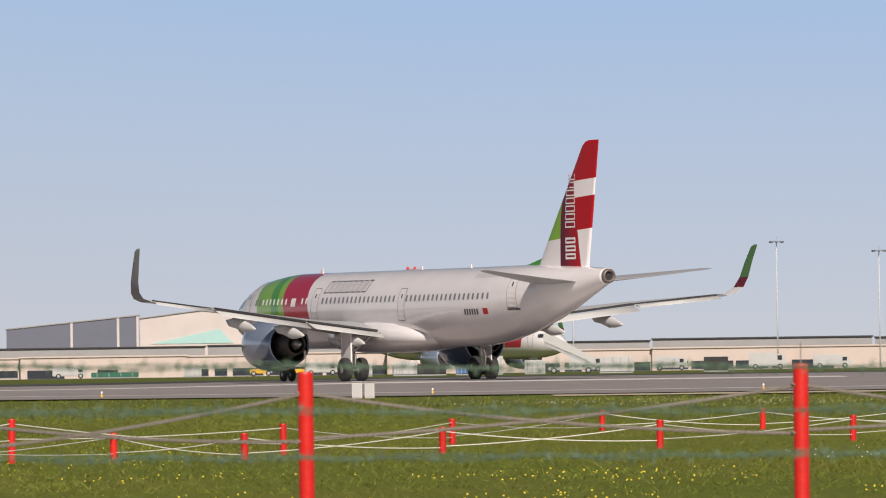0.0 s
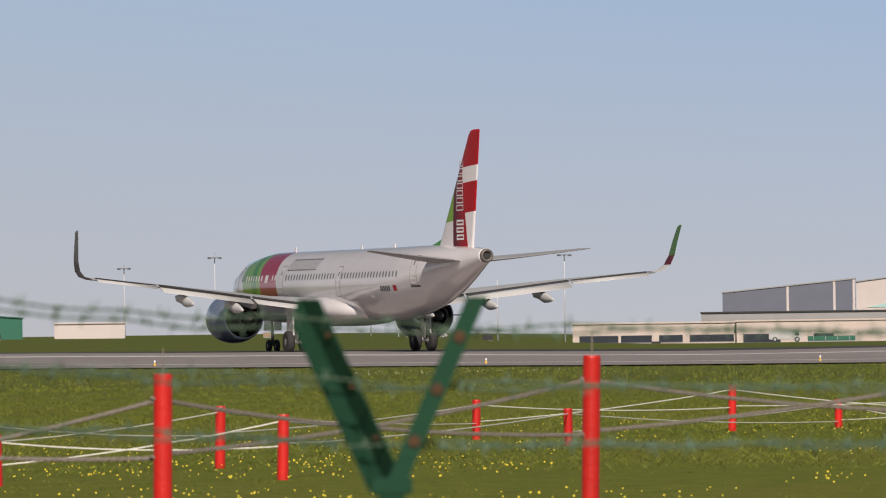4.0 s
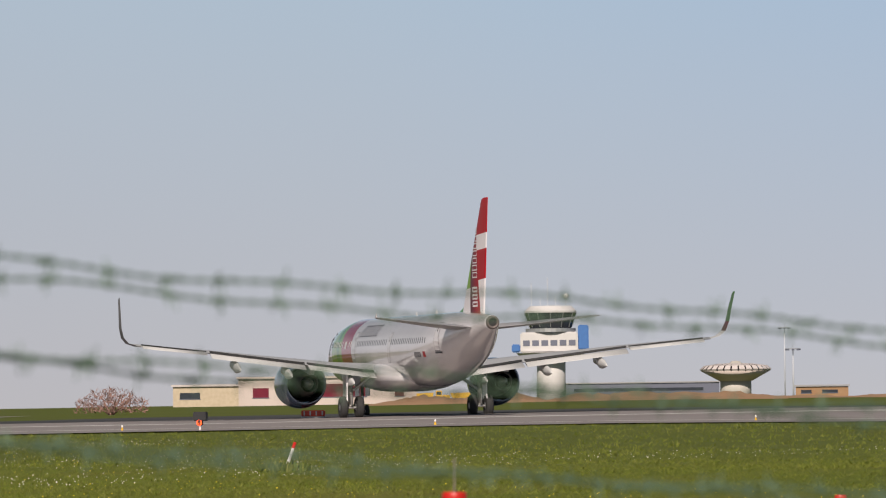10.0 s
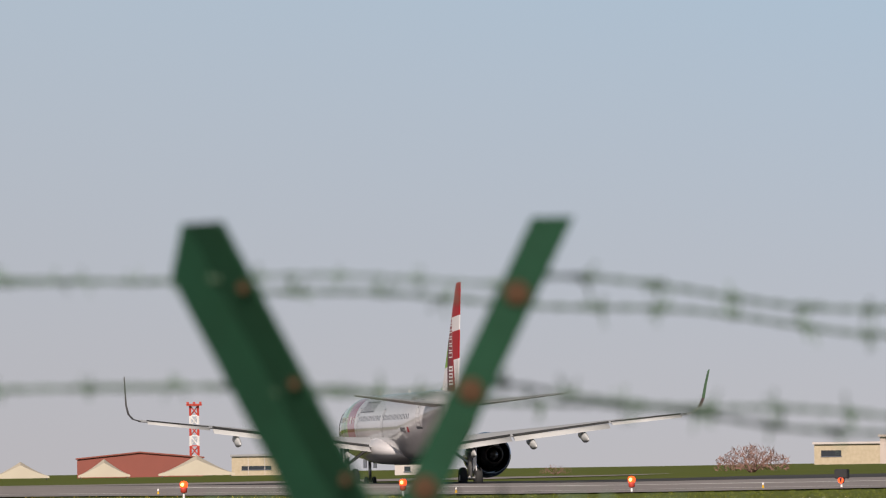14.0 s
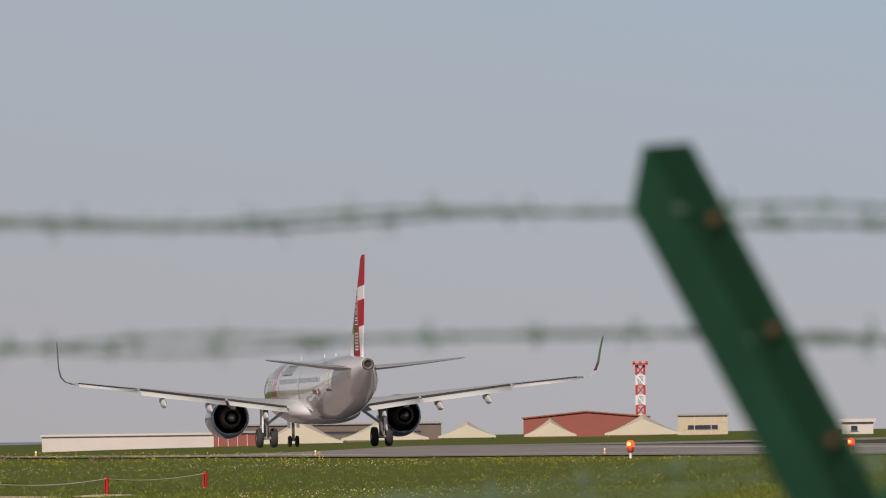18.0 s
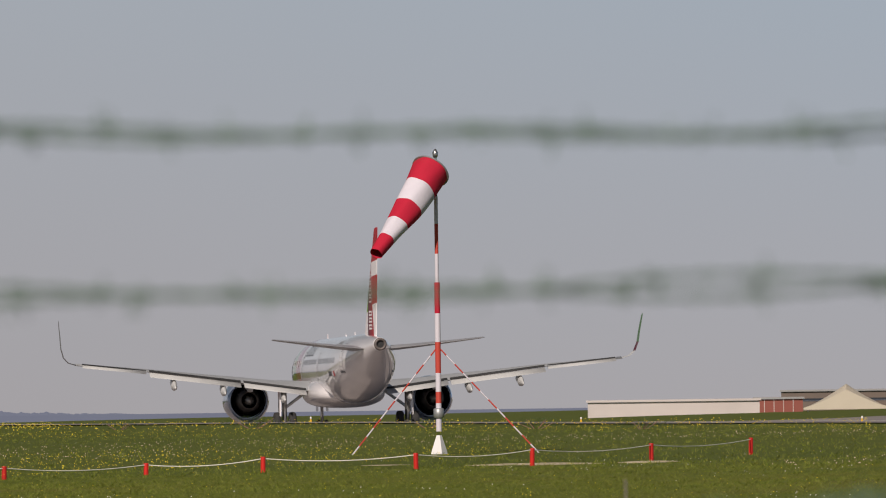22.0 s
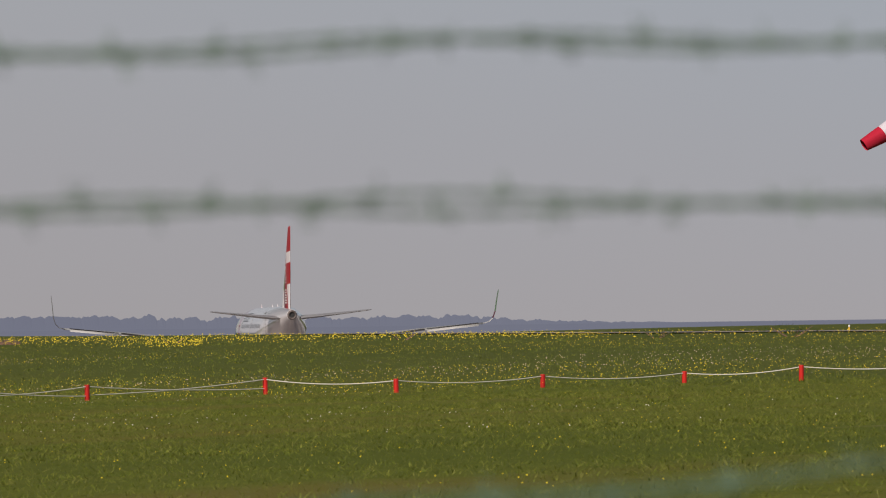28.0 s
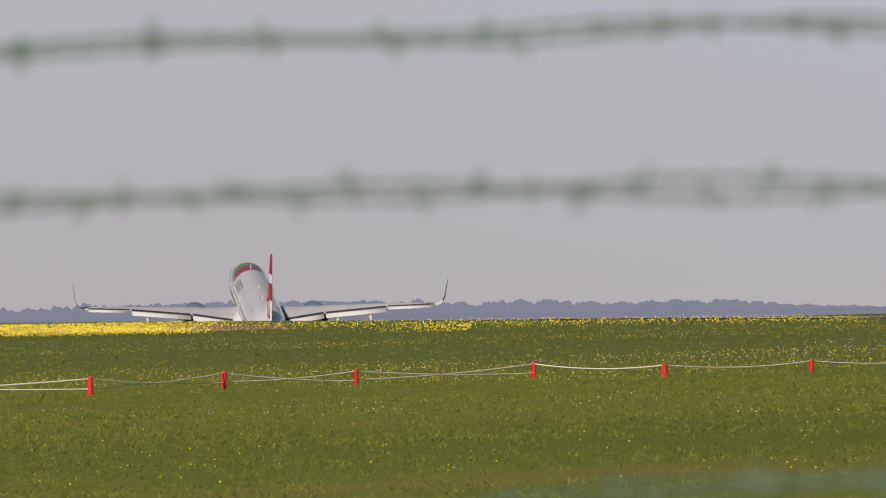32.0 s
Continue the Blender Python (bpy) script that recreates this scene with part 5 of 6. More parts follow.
def control_tower():
    r, az = 2200, 14.42
    g = ground_z(*polar(az, r))
    o = empty("control_tower", facing(az, r), "white airport control tower with dark glazed cab and blue side panels", "tower")
    e = lambda z: 4 + (z - 4) * .92 - g
    part("shaft", turned(((-.5, 4.4), (e(8), 4.2), (e(15), 4.3)), 'Z', 28), M_TOWER, o, "round white shaft", True)
    part("lower_ring", turned(((e(14.6), 4.5), (e(15.6), 9.5), (e(16.4), 10.4), (e(16.5), 4)), 'Z', 28), M_TOWER, o)
    part("office_block", box(-9, -6, e(16.4), 8, 7, e(23), .4), M_TOWER, o, "white office block")
    for x0, x1 in ((8.05, 11.2), (-11.6, -9.05)):
        part("side_panel", box(x0, -4, e(16.6) if x0 < 0 else e(17.2), x1, 4, e(19.2) if x0 < 0 else e(25.2), .3), M_BLUE, o, "blue side panel")
    for k in range(6):
        part("office_window", box(-8.2 + 2.7 * k, -6.12, e(18.6), -6.2 + 2.7 * k, -5.98, e(20.4)), M_PANEL, o)
    part("railing", turned(((e(23), 7.2), (e(23), 7.4), (e(24.2), 7.4), (e(24.2), 7.2)), 'Z', 28, cap=False), M_STEEL, o)
    cab = part("cab_glazing", turned(((e(23), 5.8), (e(24.6), 6.2), (e(29.2), 7.6)), 'Z', 12), M_GLASS, o, "dark outward-leaning cab glazing")
    for k in range(12):
        q = 2 * math.pi * k / 12
        part("mullion", rod((6.22 * math.cos(q), 6.22 * math.sin(q), e(24.6)), (7.65 * math.cos(q), 7.65 * math.sin(q), e(29.2)), .12, 5), M_STEEL, cab)
    part("cab_roof", turned(((e(29.2), 7.7), (e(29.8), 7.7), (e(31.4), 6.2), (e(31.6), .5)), 'Z', 28), M_TOWER, o, "white cab roof")
    for x, h in ((-5.6, 7), (-.8, 8.5), (1.5, 3.2), (4.6, 3.6), (-3, 2.4)):
        part("aerial", rod((x, 0, e(31.3)), (x, 0, e(31.3) + h), .09, 6), M_MASTG, o)
    part("radar_globe", turned(((e(33.8), .05), (e(34), .6), (e(34.6), .85), (e(35.2), .6), (e(35.4), .05)), 'Z', 14, (4.6, 0, 0)), M_LWHITE, o, "white globe", True)


control_tower()


def saucer():
    az, r = 13.0, 2200
    g = ground_z(*polar(az, r))
    o = empty("saucer_building", facing(az, r), "copper-toned saucer-shaped building with ribbed rim", "building")
    e = lambda z: 3 + (z - 3) * .74 - g
    part("stem", turned(((-.5, 4.6), (e(7.6), 4.6)), 'Z', 24), M_CONC, o, smooth=True)
    part("bowl", turned(((e(7.4), 4.8), (e(9.5), 7.6), (e(11.4), 10.2)), 'Z', 36), M_CREAM, o, "brown tapering bowl", True)
    for k in range(30):
        q, p = 2 * math.pi * k / 30, 2 * math.pi * (k + .78) / 30
        rings = [[(rr * math.cos(t), rr * math.sin(t), e(z)) for rr, z in ((10.2, 11.4), (10.6, 12.2), (9.4, 13.6), (5, 14.4))] for t in (q, p)]
        part("rim_panel", loft(rings, closed=False, cap=False), M_WALL, o)
    part("lid", turned(((e(13.4), 9.2), (e(14.3), 5.2), (e(14.6), 1.8), (e(15.4), 1.2), (e(15.5), .1)), 'Z', 30), M_CONC, o, smooth=True)


saucer()


# earth banks and scrub beyond the runway
def bank(az0, az1, r, top, mat, name, label, seed_v):
    bm = bmesh.new()
    n = int((az1 - az0) * 24)
    rows = []
    for j, (dr, q) in enumerate(((-9, 0), (-5, .45), (-2, .9), (1, 1), (5, .7), (10, 0))):
        row = []
        for i in range(n + 1):
            az = az0 + (az1 - az0) * i / n
            x, y = polar(az, r + dr)
            end = ease(0, .15, i / n) * ease(0, .15, 1 - i / n)
            h = top * (.65 + .55 * noise.noise((az * 3.1, seed_v, 0)) + .25 * noise.noise((az * 17, seed_v, j)))
            row.append((x, y, ground_z(x, y) - .1 + max(0, h) * q * end))
        rows.append(row)
    loft(rows, bm, False, False)
    tagged(part(name, bm, mat, smooth=True), label, "bank", kind="structure")


bank(12.4, 15.9, 640, 1.0, M_EARTH, "earth_bank", "bank of bare reddish earth beyond the runway", 1)
bank(10.5, 13.0, 690, .5, M_EARTH, "low_earth_bank", "low bank of dry earth beyond the runway", 2)


def bush(az, r, w, h, mat, label, seed_v, twigs=420):
    rn = random.Random(seed_v)
    x, y = polar(az, r)
    o = empty("shrub", pose(x, y, ground_z(x, y)), label, "shrub", "shrubs")
    bm = bmesh.new()
    for k in range(7):
        a = rn.uniform(0, 6.28)
        rod((0, 0, -.1), (w * .3 * math.cos(a), w * .3 * math.sin(a), h * rn.uniform(.5, .8)), .04 * h, 5, bm, .015 * h)
    part("stem_bundle", bm, M_TWIG, o, "thin bare stems")
    bm = bmesh.new()
    for k in range(twigs):
        a, u = rn.uniform(0, 6.28), rn.uniform(0, 1) ** .6
        zz = rn.uniform(.1, 1) * h * (1 - .55 * u * u)
        c = Vector((u * w / 2 * math.cos(a), u * w / 2 * math.sin(a), zz))
        d = Vector((rn.uniform(-1, 1), rn.uniform(-1, 1), rn.uniform(.1, 1.2))).normalized() * h * rn.uniform(.1, .24)
        s = Vector((rn.uniform(-1, 1), rn.uniform(-1, 1), rn.uniform(-1, 1))).normalized() * h * .025
        bm.faces.new([bm.verts.new(c - s), bm.verts.new(c + s), bm.verts.new(c + d)])
    tagged(part("crown", bm, mat, o, "loose crown of twigs"), kind="stuff")


bush(17.68, 560, 5.6, 2.0, M_TWIG, "bare reddish shrub beyond the runway", 3, 1100)
bush(19.2, 640, 3.0, .8, M_TWIG, "small bare shrub beyond the runway", 5)
for k, (a0, r, w, h) in enumerate(((26.5, 292, 2.6, .45), (27.3, 294, 1.8, .4), (28.6, 296, 2.8, .5), (29.6, 298, 1.6, .4), (31.5, 299, 2.0, .35), (25.7, 285, 2.2, .45), (33.2, 300, 1.8, .3), (34.6, 300, 1.5, .3))):
    bush(a0, r, w, h, M_LEAF, "low green shrub on the grass rise", 20 + k, 500)


# ---- vehicles and gear on the apron ----
def wheel_at(o, x, y, r):
    w = part("wheel", turned(((-.12, r * .6), (-.14, r * .9), (-.08, r), (.08, r), (.14, r * .9), (.12, r * .6)), 'Y', 16, (x, y, r)), M_TYRE, o)
    part("rim", turned(((-.145, r * .2), (-.13, r * .55), (.13, r * .55), (.145, r * .2)), 'Y', 12, (x, y, r)), M_STEEL, w)


def van(az, r, length, high, mat, label, cab=True, group="apron vehicles"):
    o = empty("service_van", facing(az, r), label, "vehicle", group)
    L = length / 2
    part("body", box(-L, -.95, .35, L * (.45 if cab else 1), .95, high, .08), mat, o)
    if cab:
        rings = [[(L * .45, y, .35), (L, y, .4), (L, y, high * .5), (L * .8, y, high * .88), (L * .45, y, high * .9)] for y in (-.92, .92)]
        c = part("cab", loft(rings), M_VAN, o)
        part("cab_window", box(L * .52, -.94, high * .55, L * .76, -.9, high * .82, .01), M_GLASS, c)
    for x in (-L * .65, L * .65):
        for y in (-.85, .85):
            wheel_at(o, x, y, .36)


def crate(az, r, w, h, mat, label, name="cargo_container"):
    o = empty(name, facing(az, r), label, "container", "cargo containers")
    part("shell", box(-w / 2, -.9, .15, w / 2, .9, h, .05), mat, o)
    for k in range(4):
        u = -w / 2 + w * (k + .5) / 4
        part("rib", box(u - .04, -.94, .2, u + .04, -.9, h - .05), M_STEEL if mat is not M_DARK else M_DARK, o)
    part("skid", box(-w / 2, -.8, -.1, w / 2, .8, .15), M_STEEL, o)


R_AP = 1000
for a0, w, h, m, lab in ((.1, 3.0, 1.15, M_DARK, "black cargo box on the apron"), (-.146, 1.6, 1.9, M_BLUE, "blue cargo container on the apron"), (-.387, 1.8, 2.0, M_VAN, "white cargo container on the apron"), (-1.33, 3.4, 1.7, M_VAN, "white cargo container on the apron"), (.62, 1.6, 1.4, M_VAN, "white cargo container on the apron"), (.3, 2.6, 1.5, M_VAN, "white cargo container on the apron"), (-.7, 2.2, 1.5, M_VAN, "white cargo container on the apron"), (1.95, 2.4, 1.3, M_VAN, "white cargo container on the apron"), (-2.1, 2.6, 1.6, M_DARK, "dark cargo box on the apron"), (2.55, 6.5, .8, M_GHANGAR, "long low dark green box"), (8.98, 1.4, 1.2, M_DARK, "dark equipment box beyond the runway"), (9.2, 1.3, 1.7, M_VAN, "white equipment box beyond the runway"), (6.9, 1.6, 1.0, M_EARTH, "brown equipment box beyond the runway"), (5.2, 2.0, 1.2, M_DARK, "dark equipment box beyond the runway"), (10.5, 1.6, 1.3, M_DARK, "dark equipment box beyond the runway"), (3.9, 1.8, 1.2, M_DARK, "dark equipment box beyond the runway")):
    crate(a0, (775 if a0 < 1 else R_AP if a0 < 3.5 else 1450) + rnd.uniform(-20, 20), w, h, m, lab)
for a0, L, h, m, lab in ((1.12, 4.2, .9, M_YELLOW, "low yellow apron tractor"), (1.42, 3.0, .95, M_YELLOW, "low yellow apron tractor"), (-1.1, 4.8, 2.1, M_VAN, "white service van on the apron"), (-1.75, 4.6, 1.9, M_VAN, "white service van on the apron"), (-2.5, 5.0, 2.2, M_VAN, "white service van on the apron"), (.95, 4.4, 1.7, M_VAN, "white service van on the apron"), (2.9, 4.6, 1.6, M_VAN, "white service van on the apron"), (-3.0, 5, 1.8, M_VAN, "white service van on the apron"), (10.2, 1.8, .8, M_YELLOW, "small yellow cart beyond the runway"), (9.75, 1.8, .8, M_YELLOW, "small yellow cart beyond the runway"), (5.6, 4.6, 1.5, M_VAN, "white service van on the apron"), (11.5, 2.6, .9, M_YELLOW, "small yellow cart beyond the runway")):
    van(a0, (R_AP if a0 < 3.5 else 1450) + rnd.uniform(-40, 20), L, h, m, lab)


def stairs(az, r):
    o = empty("boarding_stairs", facing(az, r), "white mobile boarding stairs beside the parked airliner", "stairs")
    part("ramp", loft([[(3.4, y, .6), (3.4, y, .9), (-1.6, y, 3.6), (-2.2, y, 3.6), (-2.2, y, 3.2)] for y in (-.8, .8)]), M_STEEL, o)
    for y in (-.85, .85):
        part("side_rail", loft([[(3.4, y + d, 1.0), (3.4, y + d, 1.6), (-1.6, y + d, 4.5), (-2.3, y + d, 4.5), (-2.3, y + d, 3.6)] for d in (-.03, .03)]), M_VAN, o, "white side rail")
    for k in range(9):
        part("step", box(3.1 - .55 * k - .2, -.75, .8 + .3 * k, 3.1 - .55 * k + .1, .75, .86 + .3 * k), M_STEEL, o)
    part("chassis", box(-1.8, -.8, .4, 3.4, .8, .7, .05), M_VAN, o)
    for x in (-1.2, 2.6):
        for y in (-.8, .8):
            wheel_at(o, x, y, .36)


stairs(-.93, 815)


def dump_truck(az, r, s=1.0):
    o = empty("dump_truck", facing(az, r), "yellow articulated dump truck on the works site", "truck", "dump trucks")
    part("bed", loft([[(-4.6, y, 1.0), (.6, y, .9), (1.0, y, 2.2), (-5.0, y, 2.0)] for y in (-1.2, 1.2)]), M_YELLOW, o)
    part("cab", box(1.4, -1.1, .9, 2.8, 1.1, 2.6, .1), M_YELLOW, o)
    part("cab_window", box(1.6, -1.13, 1.7, 2.6, -1.08, 2.4), M_GLASS, o)
    part("bonnet", box(2.8, -1.0, .8, 4.6, 1.0, 1.7, .15), M_YELLOW, o)
    for x in (-3.6, -1.9, 3.2):
        for y in (-1.0, 1.0):
            wheel_at(o, x, y, .7)


dump_truck(15.35, 1650)
dump_truck(15.02, 1680)
crate(16.1, 440, 1.4, .5, M_MASTR, "low red and white barrier block by the runway", "barrier_block")


# distant wooded ridge
def ridge():
    verts, faces = [], []
    n = 3000
    for i in range(n + 1):
        az = 24 + 50 * i / n
        h = 4.2 + 2.6 * noise.noise((az * .35, 3, 0)) + 1.3 * noise.noise((az * 1.3, 7, 0)) + 1.3 * noise.noise((az * 4, 1, 0)) + 2.0 * noise.noise((az * 9, 2, 0)) + 1.6 * noise.noise((az * 31, 4, 0)) + 1.0 * noise.noise((az * 90, 5, 0))
        h = h * ease(29, 33, az) - 4 * (1 - ease(29, 33, az))
        for r, z in ((3500, -12), (3500, 0), (3502, 1.3 + h), (3700, 1.3 + h * .6), (3900, -12)):
            x, y = polar(az, r)
            verts.append((x, y, z))
    for i in range(n):
        for k in range(4):
            a = i * 5 + k
            faces.append((a, a + 5, a + 6, a + 1))
    me = bpy.data.meshes.new("backdrop")
    me.from_pydata(verts, [], faces)
    # bluish emission stands in for the haze in front of the hills
    m = material("wooded_hills_haze_glow", (0.03, 0.036, 0.045), 1.0, spots=(0.02, 0.025, 0.035), scale=0.02, amount=0.8, glow=((0.175, 0.182, 0.25), 1.0))
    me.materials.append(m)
    tagged(new("backdrop", me), "wooded hills on the horizon, blue-grey haze painted in as glow", "hills", kind="structure")


ridge()


# ---- meadow growth ----
def scatter(name, mat, label, category, spots, size, tall, seed_v, kind):
    """Small blades or blossoms on the ground, as one mesh."""
    rs = np.random.RandomState(seed_v)
    verts, faces = [], []
    for x, y in spots:
        z = ground_z(x, y)
        h = tall * rs.uniform(.5, 1.25)
        a = rs.uniform(0, 6.283)
        s = size * rs.uniform(.6, 1.3)
        c, q = math.cos(a), math.sin(a)
        b = len(verts)
        if kind == 'blade':
            for k in range(3):
                ox, oy, lx, ly = rs.uniform(-.09, .09), rs.uniform(-.09, .09), rs.uniform(-.13, .13), rs.uniform(-.13, .13)
                hh = h * rs.uniform(.6, 1.1)
                verts += [(x + ox - c * s, y + oy - q * s, z - .02), (x + ox + c * s, y + oy + q * s, z - .02), (x + ox + lx, y + oy + ly, z + hh)]
                faces.append((b + 3 * k, b + 3 * k + 1, b + 3 * k + 2))
        else:
            t = z + h
            verts += [(x - s, y, t), (x, y - s * .4, t - s * .75), (x + s, y, t), (x, y + s * .2, t + s * .75)]
            faces.append((b, b + 1, b + 2, b + 3))
    me = bpy.data.meshes.new(name)
    me.from_pydata(verts, [], faces)
    me.materials.append(mat)
    tagged(new(name, me), label, category, kind="stuff")


def sample(n, az0, az1, r0, r1, seed_v, patchy=0.0, scale=.08, power=1.0):
    rs = np.random.RandomState(seed_v)
    out = []
    while len(out) < n:
        az = rs.uniform(az0, az1)
        r = r0 + (r1 - r0) * rs.uniform() ** power
        x, y = polar(az, r)
        if patchy and noise.noise((x * scale, y * scale * .35, seed_v)) < patchy:
            continue
        if not (RUN_NEAR - 3 < y < RUN_FAR + 3 and x > -188):
            out.append((x, y))
    return out


scatter("grass_tufts", M_BLADE, "short green grass blades", "grass", sample(125000, -5, 42, 38, 175, 5, power=.8), .0042, .036, 1, 'blade')
scatter("meadow_tufts", M_BLADE, "taller grass tufts across the meadow", "grass", sample(170000, -5, 42, 72, 185, 31, power=.75), .006, .055, 12, 'blade')
scatter("far_grass_tufts", M_BLADE, "short green grass blades further out", "grass", sample(40000, -5, 42, 170, 300, 6), .011, .09, 2, 'blade')
scatter("yellow_flowers", M_YFLOWER, "small yellow meadow flowers", "flowers", sample(1150, -5, 10, 40, 80, 7, .05, .3), .0092, .07, 3, 'bloom')
scatter("far_yellow_flowers", M_YFLOWER, "tiny yellow flowers scattered over the far meadow", "flowers", sample(1500, -5, 14, 66, 260, 8, .2, .05) + sample(3200, 14, 42, 75, 280, 9, .0, .04), .0085, .08, 8, 'bloom')
scatter("white_flowers", M_WFLOWER, "small white meadow flowers", "flowers", sample(1700, -5, 20, 60, 260, 12, .25, .06) + sample(900, 18, 42, 70, 250, 13, .2, .12), .0095, .08, 4, 'bloom')
scatter("slope_flowers", M_YFLOWER, "yellow flowers among the darker growth before the grass rise", "flowers", sample(5500, 20, 43, 165, 292, 19, .02, .035), .013, .1, 9, 'bloom')
scatter("crest_flowers", M_YFLOWER, "dense yellow flowers along the grass rise", "flowers", sample(15000, 32.9, 43, 272, 304, 14, .1, .12, .6) + sample(3500, 30, 43, 280, 304, 17, .0, .2, .5) + sample(2200, 24, 43, 268, 303, 15, .0, .05, .5), .021, .27, 5, 'bloom')
scatter("pale_patches", M_SAND, "pale dry stalks in streaks over the meadow", "dry grass", sample(2000, 22, 43, 150, 288, 16, .22, .06), .017, .06, 6, 'bloom')

scatter("dry_weeds", M_TWIG, "dry reddish weeds along the grass rise", "weeds", sample(2600, 30, 41, 297, 304, 21, .1, .06, .6), .012, .24, 7, 'blade')


def bare_patch(name, az, r, w, deep, mat, label, seed_v):
    """A low uneven spot of open soil in the meadow."""
    x0, y0 = polar(az, r)
    bm = bmesh.new()
    rings = []
    for q in (1.0, .85, .5, .08):
        ring = []
        for k in range(36):
            t = 2 * math.pi * k / 36
            u = q * (1 + .35 * noise.noise((2 * math.cos(t), 2 * math.sin(t), seed_v)))
            x, y = x0 + u * w / 2 * math.cos(t), y0 + u * deep / 2 * math.sin(t)
            ring.append((x, y, ground_z(x, y) + (-.04 if q > .9 else .0 if q > .7 else .015)))
        rings.append(ring)
    tagged(part(name, loft(rings, bm), mat, smooth=True), label, "bare soil", kind="structure")


for k, (az, r, w, deep) in enumerate(((26.1, 184, 3.4, 4.0), (25.3, 185, 1.2, 2.0), (27.2, 186, 1.6, 1.6))):
    bare_patch("soil_patch", az, r, w, deep, M_SAND, "pale bare soil beside the windsock", k)



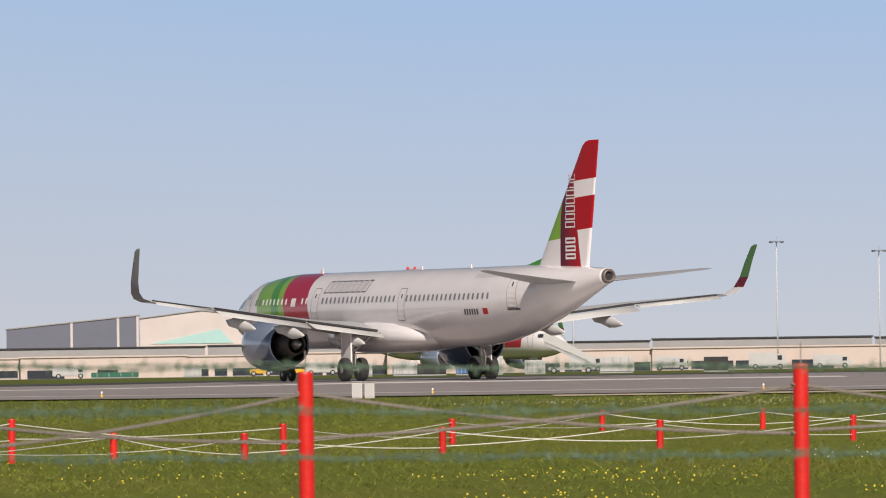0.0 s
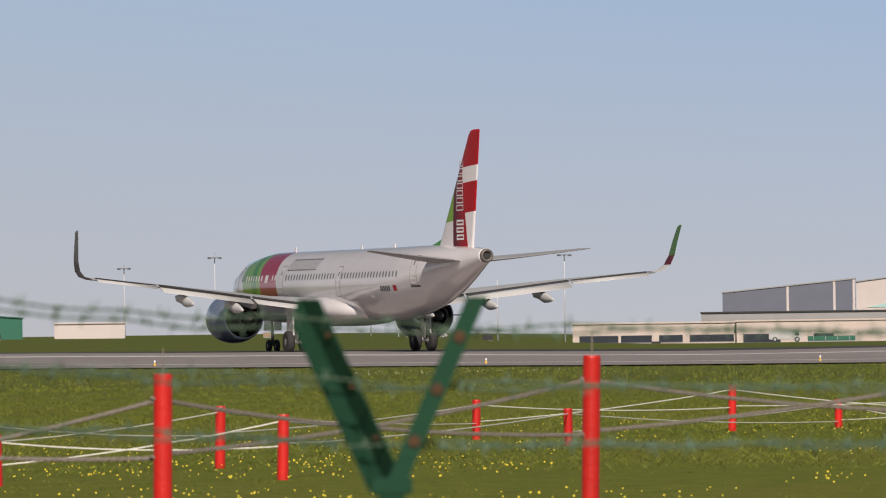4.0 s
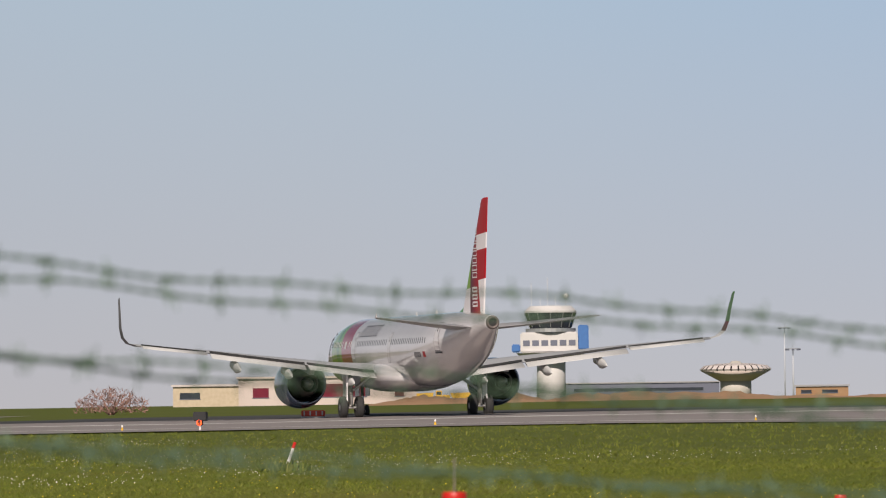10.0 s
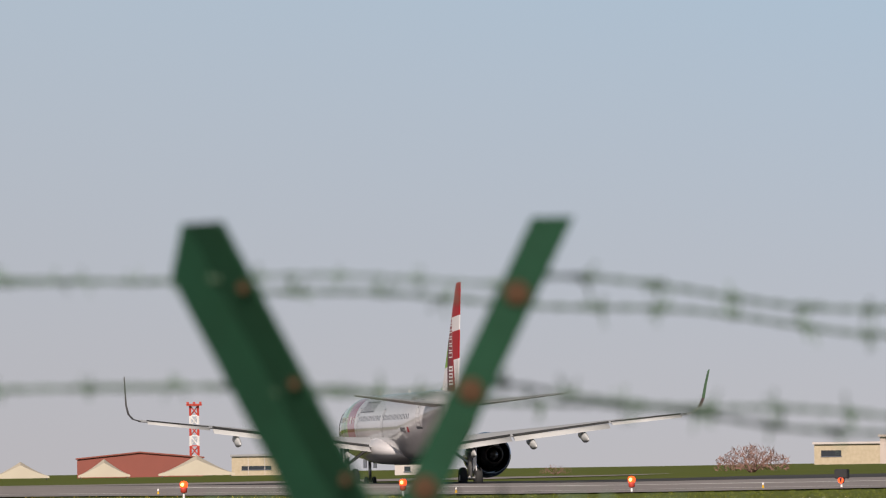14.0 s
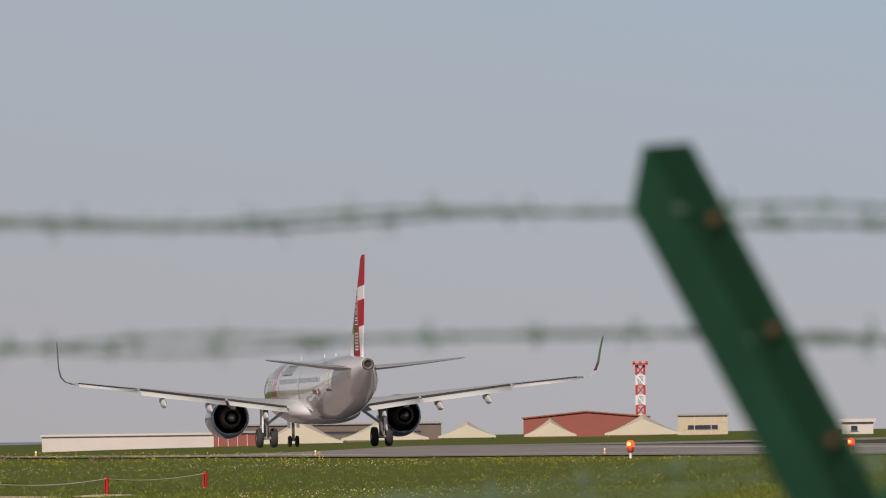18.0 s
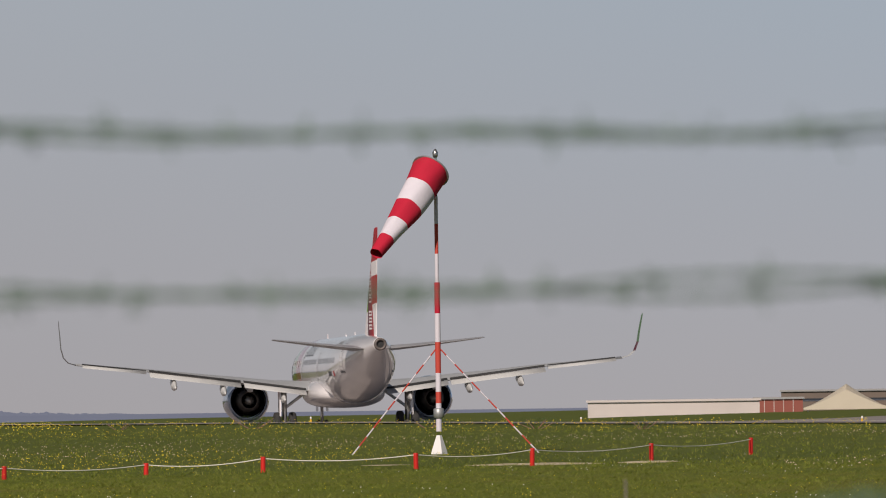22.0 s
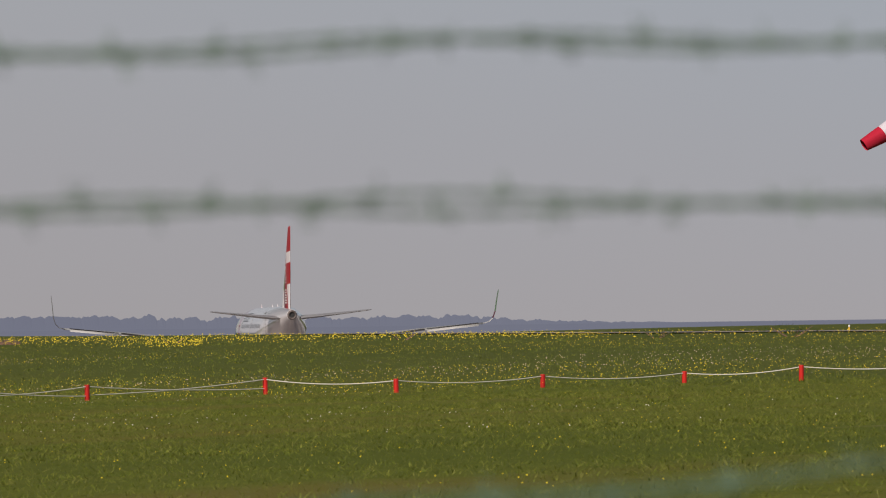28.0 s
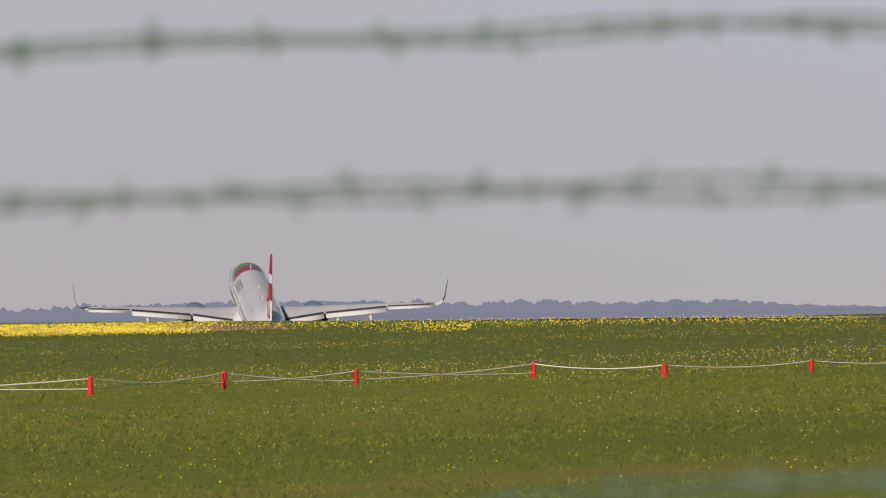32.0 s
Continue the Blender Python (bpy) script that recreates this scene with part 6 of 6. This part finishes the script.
# ---- what moves ----
def motions():
    walk(airliner, [
        (0.0, pose(-1.38, 392.00, 0.04, -0.00, 0, 25.40)),
        (0.5, pose(-6.88, 404.94, -0.00, -0.00, 0, 25.40)),
        (1.0, pose(-13.05, 418.80, -0.05, -0.00, 0, 25.30)),
        (1.5, pose(-19.01, 431.58, -0.17, -0.00, 0, 25.20)),
        (2.0, pose(-25.31, 435.59, -0.28, -0.00, 0, 25.05)),
        (2.5, pose(-31.23, 439.99, -0.12, -0.00, 0, 24.90)),
        (4.5, pose(-50.48, 415.10, 0.10, -0.00, 0, 23.90)),
        (5.0, pose(-55.33, 407.36, 0.11, -0.00, 0, 24.00)),
        (5.5, pose(-60.28, 403.29, 0.17, -0.00, 0, 24.00)),
        (6.0, pose(-65.87, 400.06, 0.25, -0.00, 0, 24.20)),
        (6.5, pose(-70.26, 396.91, 0.31, -0.00, 0, 24.30)),
        (7.0, pose(-75.08, 392.47, 0.46, -0.00, 0, 24.50)),
        (7.5, pose(-79.26, 388.58, 0.51, -0.00, 0, 24.90)),
        (8.0, pose(-85.03, 387.34, 0.64, -0.00, 0, 25.40)),
        (8.5, pose(-91.51, 393.55, 0.71, -0.00, 0, 25.80)),
        (9.0, pose(-98.93, 399.47, 0.52, -0.00, 0, 26.20)),
        (9.5, pose(-106.85, 410.17, 0.54, 0.00, 0, 26.30)),
        (10.0, pose(-115.23, 420.67, 0.43, 0.00, 0, 26.40)),
        (10.5, pose(-123.31, 431.20, 0.28, -0.00, 0, 26.50)),
        (11.0, pose(-129.00, 431.88, 0.20, -0.00, 0, 26.80)),
        (11.5, pose(-132.29, 427.31, 0.29, -0.00, 0, 27.05)),
        (12.0, pose(-135.63, 422.56, 0.29, 0.00, 0, 27.30)),
        (12.5, pose(-138.85, 417.69, 0.30, 0.00, 0, 27.60)),
        (13.0, pose(-143.86, 416.36, 0.26, 0.00, 0, 28.00)),
        (14.0, pose(-160.31, 434.86, 0.07, -0.00, 0, 28.90)),
        (15.0, pose(-179.90, 460.80, -0.25, 0.00, 0, 29.60)),
        (15.5, pose(-178.64, 448.88, 0.05, 0.00, 0, 29.97)),
        (17.5, pose(-205.43, 466.75, 0.61, 0.00, 0, 31.40)),
        (18.0, pose(-204.50, 453.48, 0.54, 0.00, 0, 31.73)),
        (18.5, pose(-203.46, 440.03, 0.36, 0.00, 0, 32.07)),
        (19.0, pose(-202.39, 426.51, 0.21, 0.00, 0, 32.40)),
        (19.5, pose(-201.51, 416.69, 0.29, 0.00, 0, 32.60)),
        (20.0, pose(-200.85, 406.70, 0.24, 0.00, 0, 32.80)),
        (20.5, pose(-203.29, 403.45, 0.14, -0.00, 0, 32.90)),
        (21.0, pose(-205.87, 400.08, 0.02, -0.00, 0, 33.00)),
        (21.5, pose(-213.72, 406.96, -0.14, -0.00, 0, 33.45)),
        (22.0, pose(-221.78, 413.68, -0.15, 0.00, 0, 33.90)),
        (22.5, pose(-229.61, 420.49, -0.24, 0.00, 0, 34.35)),
        (23.0, pose(-237.72, 427.12, -0.43, 0.00, 0, 34.80)),
        (23.5, pose(-244.53, 432.44, -0.65, 0.00, 0, 35.00)),
        (24.0, pose(-251.55, 437.61, -0.85, 0.00, 0, 35.20)),
        (24.5, pose(-260.97, 445.98, -1.00, 0.00, 0, 35.73)),
        (25.0, pose(-270.39, 454.31, -1.12, -0.00, 0, 36.27)),
        (25.5, pose(-279.70, 462.69, -1.39, -0.00, 0, 36.80)),
        (27.5, pose(-320.48, 501.24, -2.56, 0.00, 0, 36.93)),
        (28.0, pose(-330.93, 510.66, -3.13, -0.00, 0, 37.39)),
        (29.0, pose(-352.44, 531.17, -3.00, 2.66, 0, 37.79)),
        (30.0, pose(-373.95, 551.61, -3.40, 4.74, 0, 38.19)),
        (31.0, pose(-395.60, 571.86, -3.32, 6.87, 0, 38.59)),
        (32.0, pose(-417.20, 592.09, -1.90, 8.92, 0, 38.99))
    ])
    walk(sock, [(t, sock_pose(a, s)) for t, a, s in (
        (0, 25, .75), (10, 30, .8), (17.5, 20, .75), (19, 21, .78), (20, 19, .8), (21, 19, .84), (22, 33, .8), (23, 26, .78), (23.5, 42, .9), (24, 51, .93), (24.5, 45, .94), (25, 39, .9), (25.5, 44, .98), (27.5, 50, .97), (28, 57, .97), (32, 45, .92))])


motions()
